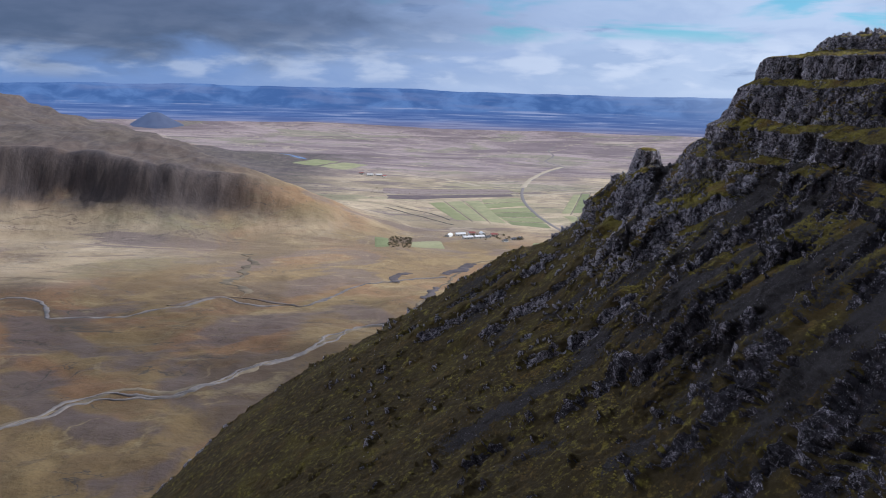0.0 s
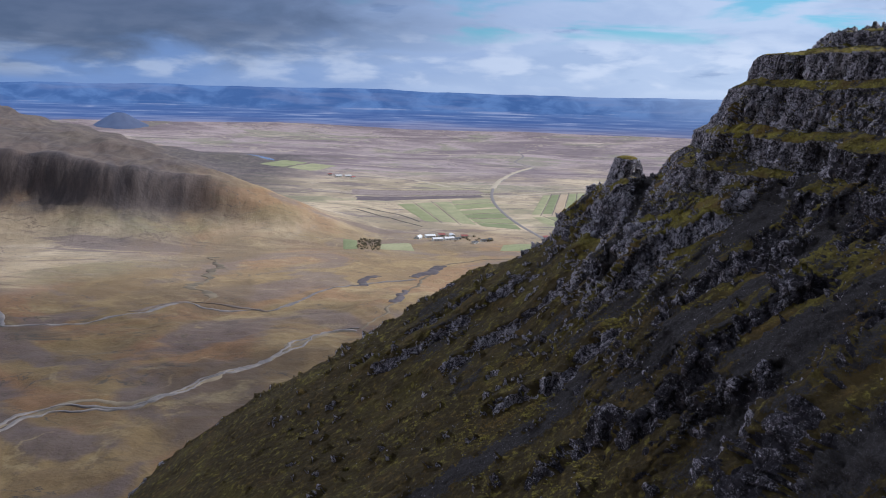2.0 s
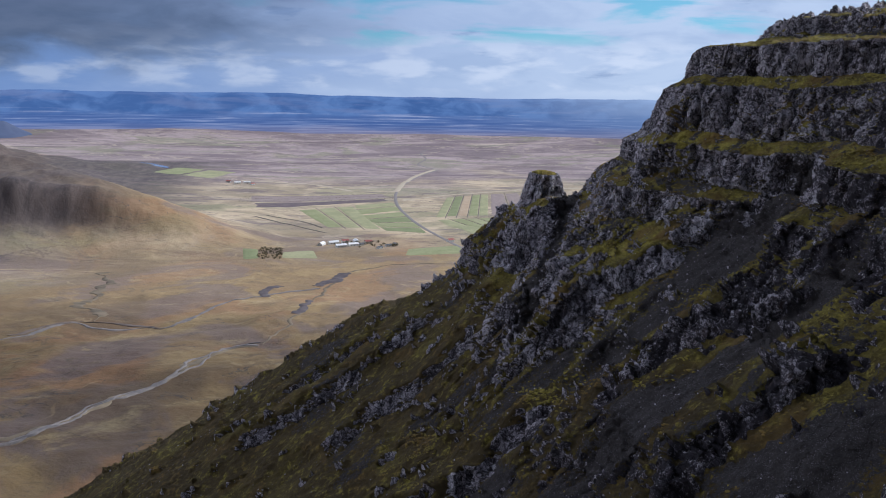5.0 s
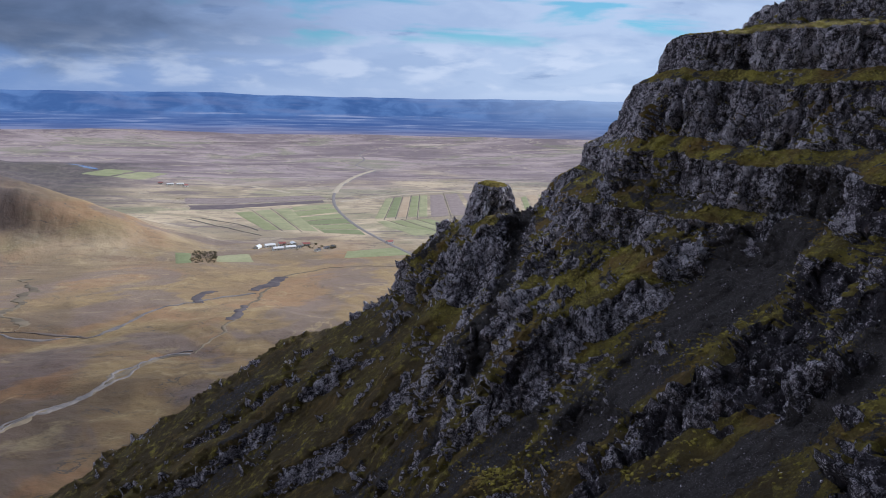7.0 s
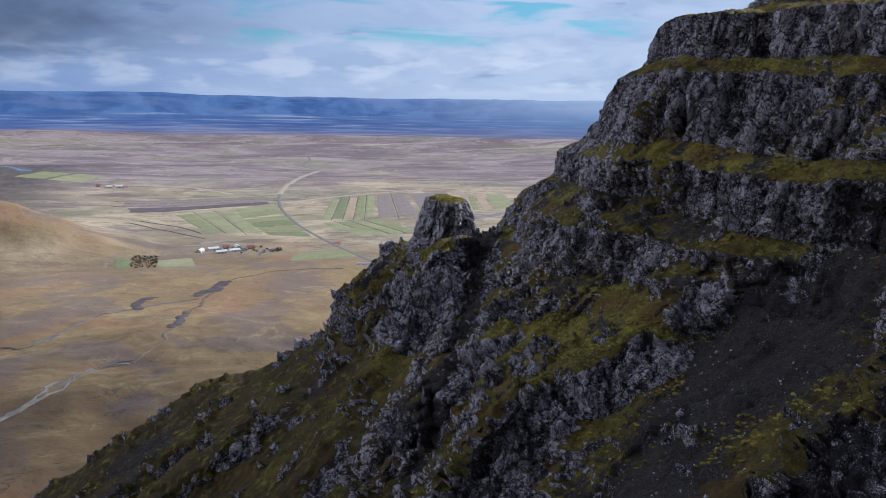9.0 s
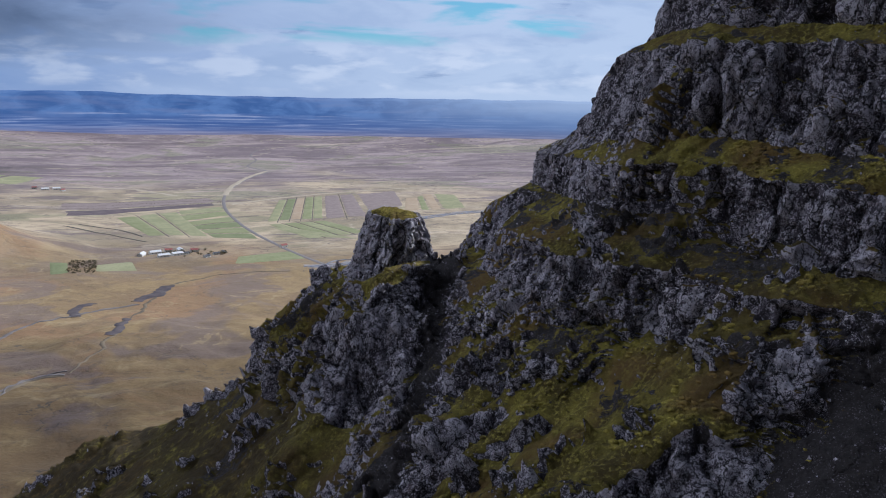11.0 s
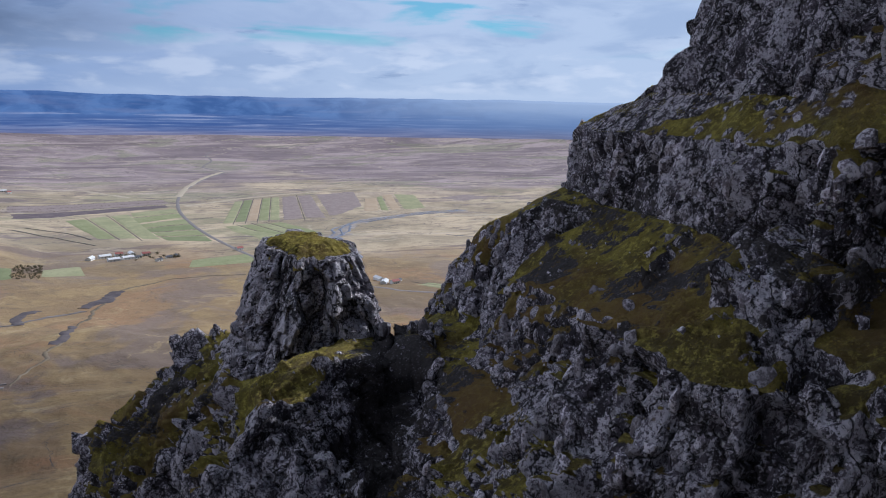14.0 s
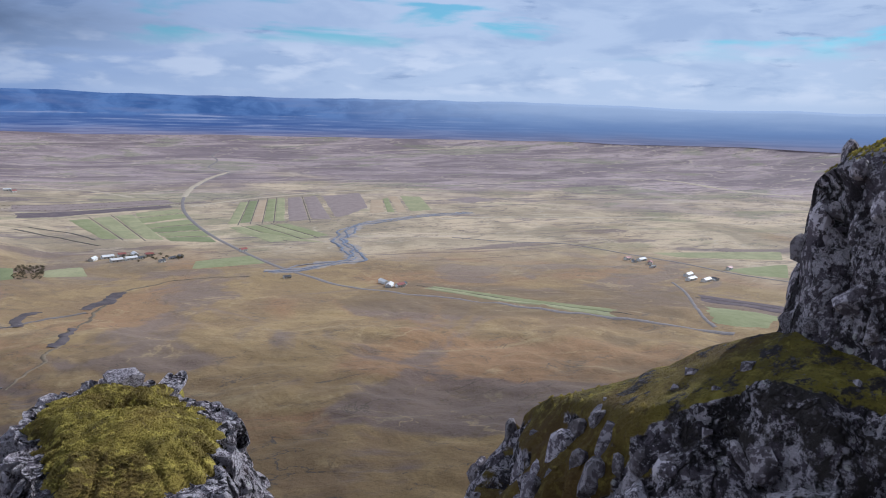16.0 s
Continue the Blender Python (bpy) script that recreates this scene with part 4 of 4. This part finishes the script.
PLOUGH = make_ground("ploughed_soil", (0.25, 0.2, 0.185), (0.31, 0.25, 0.235), 0.05)
SOIL = make_ground("dark_soil", (0.12, 0.095, 0.105), (0.17, 0.135, 0.14), 0.05)
STUBBLE = make_ground("stubble", (0.4, 0.3, 0.2), (0.46, 0.36, 0.25), 0.03)
DITCH = make_ground("ditch", (0.11, 0.1, 0.085), (0.16, 0.14, 0.12), 0.1)

ribbon("road", [(733, 875), (698, 936), (648, 990), (604, 1048), (549, 1112), (497, 1185), (435, 1255), (376, 1349), (351, 1430), (322, 1515), (289, 1661), (256, 1870), (238, 2078), (236, 2313), (262, 2585), (311, 2824), (402, 3140), (507, 3394), (486, 3556), (470, 3700), (552, 4047), (575, 4408), (664, 4800)], 8, 0.4, GRAVEL, "grey gravel road winding across the plain", "road", sides=0.4)
ribbon("road_verge", [(262, 2610), (311, 2850), (402, 3170), (507, 3424)], 16, 0.5, DUST, "pale dusty verge beside the road", "verge", 0.3, 4)
ribbon("track_pale", [(257, 2383), (419, 2520), (644, 2635), (847, 2699), (1026, 2705)], 12, 0.8, DUST, "pale dirt track along the fields", "track", 0.2, 2)
ribbon("track_far", [(824, 2017), (1011, 2011), (1227, 1950), (1437, 1917)], 14, 0.8, DUST, "pale dirt track across the heath", "track", 0.4, 5)
ribbon("track_east", [(740, 1750), (834, 1666), (939, 1609), (994, 1485), (1035, 1361), (1050, 1227), (1077, 1127)], 6, 0.4, GRAVEL, "grey farm track on the plain", "track", 0.2, 6)
ribbon("track_side", [(892, 1195), (848, 1106), (768, 978), (734, 910)], 4.5, 0.3, GRAVEL, "short gravel side track to a farm", "track", 0.1, 7)
BRAID = [(290, 1498), (350, 1506), (420, 1545), (463, 1567), (483, 1673), (495, 1775), (547, 1893), (589, 1968), (676, 2021), (784, 2072), (949, 2122)]
ribbon("river", BRAID, 30, 0.5, BAR, "braided grey river with gravel bars", "river", 0.5, 11, 8)
for seed_, shift_ in ((61, -7), (65, 5), (69, 10)):
    ribbon("river_braid", [(a_ + shift_ * 0.8, b_ - shift_ * 0.5) for a_, b_ in BRAID], 5.0, 0.8, WET, "thread of blue-grey water between gravel bars", "river", 0.6, seed_, 9)
ribbon("river_far", [(2145, 2895), (2170, 2731), (2141, 2478), (2171, 2343), (2276, 2267)], 30, 0.8, DUST, "pale distant river bed", "river", 0.5, 12, 10)
ribbon("stream_bank", [(-54, 935), (-31, 995), (-27, 1024), (-11, 1091), (3, 1203), (22, 1278), (48, 1355), (81, 1418), (133, 1458), (185, 1470), (257, 1468)], 3.4, 0.4, SAND, "narrow stream bed with a sandy bank", "bank", 0.6, 13, 6)
BLUFF = make_ground("brown_bank", (0.1, 0.08, 0.07), (0.17, 0.135, 0.115), 0.06)
# flat dark strips standing in for the shade on steep stream banks
BANK_SHADE = make_ground("bank_shade", (0.08, 0.068, 0.075), (0.13, 0.11, 0.112), 0.06)
ribbon("ravine", [(60, 1392), (41, 1350), (22, 1325), (10, 1300)], 18, 0.7, BANK_SHADE, "dark strip painted for shade on the eroded ravine bank", "ravine", 0.6, 14, 3)
ribbon("ravine_low", [(0, 1190), (-4, 1134), (-9, 1091), (-14, 1060)], 9, 0.7, BANK_SHADE, "dark strip painted for bank shade below the ravine", "ravine", 0.8, 24, 3)
ribbon("ravine_west", [(-44, 1300), (-63, 1262), (-67, 1227)], 15, 0.7, BANK_SHADE, "short dark strip painted for shade on a stream bank", "ravine", 0.8, 25, 3)
ribbon("bluff", [(-344, 1024), (-320, 1052), (-279, 1096), (-232, 1088), (-175, 1070)], 5, 0.8, BLUFF, "low dark bluff along the stream", "bluff", 1.8, 26, 5)
ribbon("sand_gully", [(-329, 1434), (-314, 1287), (-303, 1189), (-269, 1101)], 9, 0.6, SAND, "pale sandy gully on the slope", "gully", 1.6, 27, 14)
ribbon("track_dark", [(-130, 2053), (-46, 1945), (33, 1825)], 5, 0.5, DITCH, "dark ditch below the fields", "ditch", 0.3, 28)
ribbon("track_dark_upper", [(-105, 2081), (-26, 2001), (28, 1895)], 5, 0.5, DITCH, "dark ditch at the edge of the meadow", "ditch", 0.3, 29)
ribbon("track_tan", [(-230, 2876), (-16, 2842), (127, 2623)], 14, 0.6, DUST, "pale track across the far heath", "track", 0.5, 30)
ribbon("river_near_bank", [(-330, 575), (-303, 608), (-287, 643), (-245, 657), (-210, 666), (-186, 702), (-171, 748), (-124, 829), (-105, 892), (-87, 937), (-54, 935)], 6, 0.4, SAND, "pale sandy river bank in the valley", "bank", 0.8, 15, 7)
ribbon("river_near", [(-330, 575), (-303, 608), (-287, 643), (-245, 657), (-210, 666), (-186, 702), (-171, 748), (-124, 829), (-105, 892), (-87, 937), (-54, 935)], 3.0, 0.8, STREAM, "shallow grey river winding through heath", "river", 0.8, 16, 7)
ribbon("river_near_arm", [(-330, 575), (-303, 608), (-287, 643), (-245, 657), (-210, 666), (-186, 702), (-171, 748), (-124, 829), (-105, 892), (-87, 937), (-54, 935)], 2.0, 0.9, STREAM, "thin side arm of the river through heath", "river", 0.9, 46, 7)
ribbon("river_west", [(-567, 1045), (-533, 1050), (-494, 1007), (-459, 947), (-414, 959), (-369, 983), (-327, 1025), (-291, 1083), (-256, 1061), (-204, 1064), (-168, 1075), (-126, 1176), (-72, 1230), (15, 1282)], 5, 0.7, STREAM, "narrow grey stream below low banks", "river", 0.7, 17, 5)
ribbon("pond", [(-640, 3420), (-610, 3340), (-560, 3290), (-540, 3240)], 38, 0.9, WATER, "blue pond far out on the plain", "pond", 0.6, 19, 6)


def strips(corners, count, mats, labels, gap_=0.015):
    a, b, c, d = (np.array(q, float) for q in corners)
    for i in range(count):
        lo, hi = (i + gap_) / count, (i + 1 - gap_) / count
        q = (a + (b - a) * lo, a + (b - a) * hi, d + (c - d) * hi, d + (c - d) * lo)
        patch("field", q, mats[i % len(mats)], labels[i % len(mats)])
    for i in range(1, count):
        e, f = a + (b - a) * i / count, d + (c - d) * i / count
        ribbon("ditch", [tuple(e), tuple((e + f) / 2), tuple(f)], 1.9, 0.3, DITCH, "dark drainage ditch between fields", "ditch")


G_, P_, D_, S_, L_ = "green hay meadow on the plain", "pale mown meadow with dry grass", "dark green wet meadow", "tan stubble field", "dark ploughed field"
strips([(-36, 2205), (112, 2297), (160, 1842), (38, 1893)], 3, (GREEN, PALE, PALE), (G_, P_, P_))
strips([(116, 2080), (162, 1842), (257, 1798), (238, 2160)], 4, (GREEN, DEEP, GREEN, DEEP), (G_, D_, G_, D_))
strips([(112, 2297), (114, 2092), (238, 2172), (234, 2360)], 2, (PALE, GREEN), (P_, G_))
strips([(405, 2486), (552, 2574), (441, 2051), (297, 2016)], 5, (PALE, DEEP, STUBBLE, GREEN, PALE), (P_, D_, S_, G_, P_))
strips([(297, 2012), (441, 2047), (497, 1828), (354, 1775)], 4, (PALE, GREEN, PALE, GREEN), (P_, G_, P_, G_))
strips([(556, 2574), (654, 2602), (555, 2040), (445, 2055)], 2, (PLOUGH, PLOUGH), (L_, L_))
patch("field", [(660, 2602), (815, 2659), (720, 2270), (560, 2040)], PLOUGH, L_)
patch("field", [(778, 2452), (820, 2457), (723, 2150), (677, 2149)], STUBBLE, S_)
patch("field", [(863, 2547), (897, 2549), (787, 2153), (755, 2147)], STUBBLE, S_)
patch("field", [(901, 2550), (962, 2513), (869, 2175), (790, 2152)], PALE, P_)
patch("field", [(825, 2480), (855, 2520), (750, 2147), (728, 2149)], GREEN, G_)
patch("field", [(985, 2407), (1119, 2476), (1169, 2378), (1029, 2299)], PLOUGH, L_)
strips([(654, 981), (690, 1013), (508, 1299), (469, 1309)], 2, (PALE, GREEN), (P_, G_))
strips([(1032, 1482), (1357, 1404), (1260, 1308), (1063, 1413)], 1, (PALE,), (P_,))
patch("field", [(1050, 1271), (1239, 1287), (1098, 1148), (1064, 1203)], GREEN, G_)
strips([(857, 1103), (828, 1055), (874, 908), (914, 946)], 2, (SOIL, SOIL), (L_, L_))
patch("field", [(810, 1028), (861, 914), (776, 865), (739, 922)], GREEN, G_)
patch("field", [(184, 1621), (299, 1658), (312, 1564), (166, 1542)], GREEN, G_)
patch("field", [(-55, 1605), (9, 1617), (18, 1528), (-55, 1540)], PALE, P_)
patch("field", [(-128, 1623), (-97, 1625), (-91, 1538), (-120, 1530)], DEEP, D_)
patch("field", [(340, 1830), (300, 1950), (330, 1960), (480, 1730)], PALE, P_)
patch("field", [(-193, 2468), (245, 2570), (240, 2450), (-180, 2310)], PLOUGH, "brown planted field with rows of saplings")
patch("field", [(-180, 2300), (240, 2442), (236, 2387), (-169, 2199)], SOIL, "broad dark strip of freshly ploughed soil")
strips([(-560, 3050), (-330, 2900), (-260, 3180), (-500, 3300)], 2, (GREEN, PALE), (G_, P_))


# ---- loose stones, blocks and moss on the mountain ----
rng = np.random.default_rng(5)
area = np.linalg.norm(np.cross(np.gradient(V, axis=1), np.gradient(V, axis=0)), axis=-1)
VX, VY, VZ, NZ = V[..., 0], V[..., 1], V[..., 2], N[..., 2]
inside = (VY > 60) & (VY < 152) & (VZ > 238) & (VZ < 294)
clump = ease(rough(VX / 3, VY / 3, VZ / 3, 3, 131), -0.2, 0.5)


def picked(count, weight):
    w = (weight * area * inside).ravel()
    i = rng.choice(w.size, count, p=w / w.sum())
    return V.reshape(-1, 3)[i], N.reshape(-1, 3)[i]


near = ease(VY, 70, 110) * 0.8 + 0.2
p, q = picked(3600, (0.02 + scree * 1.3 + clump * 0.25) * ease(NZ, 0.45, 0.8) * near)
size = 0.022 + 0.03 * rng.pareto(2.6, len(p)).clip(0, 1.8)[:, None] * np.ones(3)
size = size * rng.uniform(0.7, 1.3, (len(p), 3))
stones = new("stones", many("stones", p + q * size[:, :1] * 0.1, size, turned(rng, len(p)), CUBE, CUBE_F, STONE, rng, 0.28, False))
stones.parent = mountain
tagged(stones, "scattered grey stones and scree on the slope", kind="stuff")

p, q = picked(5000, ease(NZ, 0.72, 0.88) * ease(N0, 0.6, 0.8) * (0.05 + clump) * (1 - scree) * (1 - outcrop) * near * ease(VZ, 245, 262) * (VY < 116))
size = rng.uniform(0.08, 0.2, (len(p), 1)) * np.array([1.0, 1.0, 0.4]) * rng.uniform(0.75, 1.25, (len(p), 3))
tussock = new("moss_tussocks", many("moss_tussocks", p - q * 0.02, size, turned(rng, len(p), 0.15), ICO, ICO_F, TURF, rng, 0.16, True))
tussock.parent = mountain
tagged(tussock, "soft yellow-green moss tussocks on the ledges", kind="stuff")

p, q = picked(60000, ease(NZ, 0.7, 0.88) * ease(N0, 0.55, 0.75) * (0.3 + clump) * (scree < 0.15) * (1 - outcrop) * (VY > 118) * (VZ > 276) * (VX < 48))
size = rng.uniform(0.014, 0.034, (len(p), 1)) * np.array([1.3, 1.3, 1.0]) * rng.uniform(0.7, 1.3, (len(p), 3))
tuft = new("moss_fuzz", many("moss_fuzz", p, size, turned(rng, len(p), 0.3), SPIKE, SPIKE_F, TURF, rng, 0.2, True))
tuft.parent = mountain
tagged(tuft, "small tufts of moss on the ledges", kind="stuff")

edge_ = ease(-NZ, -0.85, -0.6) * (VY > 118) * (VY < 136) * (VX > 33) * (VX < 43) * ease(VZ, 272, 275) * ease(-VZ, -286, -285)
p, q = picked(450, edge_ * (0.3 + clump) * (1 - scree) ** 2)
size = np.stack([rng.uniform(0.08, 0.2, len(p)), rng.uniform(0.08, 0.2, len(p)), rng.uniform(0.12, 0.36, len(p))], 1)
chip = new("cliff_rubble", many("cliff_rubble", p - q * size[:, :1] * 0.35, size, turned(rng, len(p), 0.3), BLOCK, BALL_F, STONE, rng, 0.03, False, 7))
chip.parent = mountain
tagged(chip, "angular pale basalt blocks breaking from the cliff edge", kind="stuff")

shapes = []
for i in range(12):
    v_ = chipped(CUBE_BALL[None], rng, 5, 0.45, 0.85)[0] * rng.uniform(0.8, 1.25, 3)
    v_ = v_ * (1 + 0.05 * rough(BALL[:, 0] * 1.7 + 9 * i, BALL[:, 1] * 1.7, BALL[:, 2] * 1.7, 2, 140 + i) )[:, None]
    shapes.append(mesh_of("rock", v_, BALL_F, STONE, False))
ledge = (VX > 36.5) & (VX < 42) & (VY > 124) & (VY < 134.5) & (VZ > 277) & (VZ < 283.5)
p, q = picked(160, ledge * (0.35 + clump) * (0.2 + ease(-NZ, -0.85, -0.55)) * (1 - 0.85 * scree))
for i, (a_, b_) in enumerate(zip(p, q)):
    rock = new("rock", shapes[i % 12])
    rock.parent = mountain
    level = b_[2] > 0.75
    r_ = (0.035 if level else 0.08) + (0.035 if level else 0.07) * min(rng.pareto(2.4), 1.8)
    rock.matrix_basis = Matrix.LocRotScale(Vector(a_ - b_ * r_ * (0.0 if level else 0.5)), Euler(rng.uniform(-0.35, 0.35, 3) * (1, 1, 9)), Vector(r_ * rng.uniform(0.8, 1.2, 3) * (1, 1, 0.9 if level else 1.25)))

# boulder on the pinnacle and upright stones on the plateau's rim
def boulder(name, at, scale, turn, label):
    ob = new(name, shapes[3])
    ob.matrix_basis = Matrix.LocRotScale(Vector(at), Euler((0.1, 0.15, turn)), Vector(scale))
    return tagged(ob, label, "boulder")


boulder("boulder", (34.15, 139.6, 280.85), (0.34, 0.27, 0.2), 0.4, "grey angular boulder lying on the mossy pinnacle top")
for at, scale, turn in (((55.9, 124.0, 298.0), (0.4, 0.36, 0.5), 0.2), ((56.6, 124.6, 298.1), (0.34, 0.42, 0.75), 1.2), ((57.7, 124.8, 298.3), (0.5, 0.4, 0.45), 2.0), ((58.6, 124.4, 298.4), (0.36, 0.4, 0.4), 0.9), ((66.0, 124.5, 299.8), (0.5, 0.5, 0.8), 0.7), ((67.0, 124.9, 299.9), (0.6, 0.5, 0.55), 1.5)):
    boulder("standing_stone", at, scale, turn, "dark upright rock on the rim of the plateau")


# ---- farms ----
WHITE = make_ground("white_paint", (0.72, 0.72, 0.7), (0.82, 0.82, 0.8), 0.4, 0.6)
ROOF_R = make_ground("red_iron_roof", (0.3, 0.11, 0.1), (0.38, 0.15, 0.13), 0.4, 0.5)
ROOF_W = make_ground("pale_iron_roof", (0.74, 0.74, 0.75), (0.82, 0.82, 0.82), 0.4, 0.45)
ROOF_D = make_ground("dark_iron_roof", (0.08, 0.085, 0.1), (0.13, 0.135, 0.15), 0.4, 0.5)
PANE = make_ground("dark_window", (0.02, 0.025, 0.03), (0.04, 0.045, 0.05), 0.4, 0.1)
LEAF = make_ground("dark_leaves", (0.11, 0.095, 0.06), (0.19, 0.16, 0.1), 0.5)
BARK = make_ground("bark", (0.06, 0.05, 0.04), (0.1, 0.085, 0.07), 0.8)


def part(name, verts, faces, mat, parent, label=""):
    me = bpy.data.meshes.new(name)
    me.from_pydata([tuple(map(float, v)) for v in verts], [], faces)
    me.materials.append(mat)
    ob = new(name, me)
    ob.parent = parent
    return tagged(ob, label)


def box(x0, x1, y0, y1, z0, z1):
    return [(x, y, z) for z in (z0, z1) for y in (y0, y1) for x in (x0, x1)], [(0, 2, 3, 1), (4, 5, 7, 6), (0, 1, 5, 4), (2, 6, 7, 3), (0, 4, 6, 2), (1, 3, 7, 5)]


def building(name, label, category, long, wide, eaves, rise, roof):
    """A gabled farm building, its ridge along x."""
    top = tagged(new(name), label, category, "farm buildings")
    a, b = long / 2, wide / 2
    part("wall", [(-a, -b, -2), (a, -b, -2), (a, b, -2), (-a, b, -2), (-a, -b, eaves), (a, -b, eaves), (a, b, eaves), (-a, b, eaves), (-a, 0, eaves + rise), (a, 0, eaves + rise)],
         [(0, 1, 5, 4), (2, 3, 7, 6), (1, 2, 6, 9, 5), (3, 0, 4, 8, 7)], WHITE, top)
    o, h = 0.5, 0.25
    e = [(-a - o, -b - o, eaves - h), (a + o, -b - o, eaves - h), (a + o, 0, eaves + rise), (-a - o, 0, eaves + rise), (a + o, b + o, eaves - h), (-a - o, b + o, eaves - h)]
    e += [(x, y, z + h) for x, y, z in e]
    part("roof", e, [(6, 7, 8, 9), (9, 8, 10, 11), (0, 3, 2, 1), (3, 5, 4, 2), (0, 1, 7, 6), (4, 5, 11, 10), (1, 2, 8, 7), (2, 4, 10, 8), (5, 3, 9, 11), (3, 0, 6, 9)], roof, top)
    v, f = box(-0.9, 0.9, -b - 0.08, -b + 0.1, -0.5, 2.2)
    part("door", v, f, ROOF_D, top)
    for x in (-0.32 * long, 0.3 * long):
        v, f = box(x - 0.8, x + 0.8, -b - 0.06, -b + 0.1, 1.0, 2.3)
        part("window", v, f, PANE, top)
    return top


KINDS = [building("farmhouse", "white farmhouse with a red iron roof on the plain", "house", 14, 8.5, 4.4, 2.6, ROOF_R), building("barn", "long white barn with a pale iron roof", "barn", 21, 9.5, 4.0, 2.6, ROOF_W),
         building("shed", "low white shed with a dark iron roof", "shed", 12, 7, 3.0, 1.8, ROOF_D)]
SITES = [(1, 60, 1652, 20), (1, 84, 1662, 24), (1, 46, 1690, 22), (1, 22, 1672, 70), (0, 70, 1706, 15), (1, 92, 1703, 100), (2, 100, 1668, 30), (0, 116, 1690, 10), (2, 134, 1630, 40), (2, 153, 1652, 20), (2, 168, 1665, 110), (0, 285, 1695, 30),
         (1, 446, 1312, 60), (0, 460, 1303, 20), (1, 447, 1342, 100), (2, 471, 1318, 40), (2, 312, 1432, 15), (0, 960, 1416, 20), (2, 957, 1391, 70), (1, 979, 1398, 20), (0, 971, 1361, 50), (2, 953, 1329, 20), (0, 1070, 1264, 30),
         (1, 934, 1200, 20), (1, 950, 1182, 22), (2, 973, 1188, 90), (1, 957, 1236, 30), (0, -265, 2806, 0), (1, -234, 2780, 20), (1, -205, 2800, 10), (0, -185, 2760, 40)]
for kind_, bx, by, turn in SITES:
    at = drawn(np.array(float(bx)), np.array(float(by)))
    copy_thing(KINDS[kind_], pose(*at, 0, 0, turn))
for k_ in KINDS:
    for o_ in (*k_.children_recursive, k_):
        bpy.data.objects.remove(o_)


# ---- shrubs: shelter belts and a small wood ----
def thicket(name, spots, tall, label):
    """Many small trees in one mesh: stems and ragged crowns of leaf clumps."""
    r2 = np.random.default_rng(8)
    spots = np.array(spots, float)
    at = drawn(spots[:, 0], spots[:, 1])
    k = 30
    c = np.repeat(at, k, 0) + r2.normal(size=(len(at) * k, 3)) * (0.3 * tall, 0.3 * tall, 0.2 * tall) + (0, 0, 0.55 * tall)
    ob = new(name, many(name, c, r2.uniform(0.05, 0.13, (len(c), 3)) * tall, turned(r2, len(c)), ICO, ICO_F, LEAF, r2, 0.35, False))
    return tagged(ob, label, "shrubs", kind="stuff")


r3 = np.random.default_rng(4)
thicket("wood", [(r3.uniform(-96, -52), r3.uniform(1530, 1640)) for _ in range(150)], 3.4, "dark leafless thicket beside the farm")
thicket("shelter_belt", [(-190 + 432 * t + r3.normal() * 2, 2440 - 55 * row + (118 - 8 * row) * t + r3.normal() * 2) for row in range(3) for t in np.linspace(0, 1, 64)], 2.4, "rows of dark planted saplings on the plain")
thicket("farm_trees", [(r3.normal(95, 28), r3.normal(1678, 14)) for _ in range(26)] + [(r3.normal(160, 12), r3.normal(1655, 8)) for _ in range(14)], 5.0, "dark trees round the farm buildings")
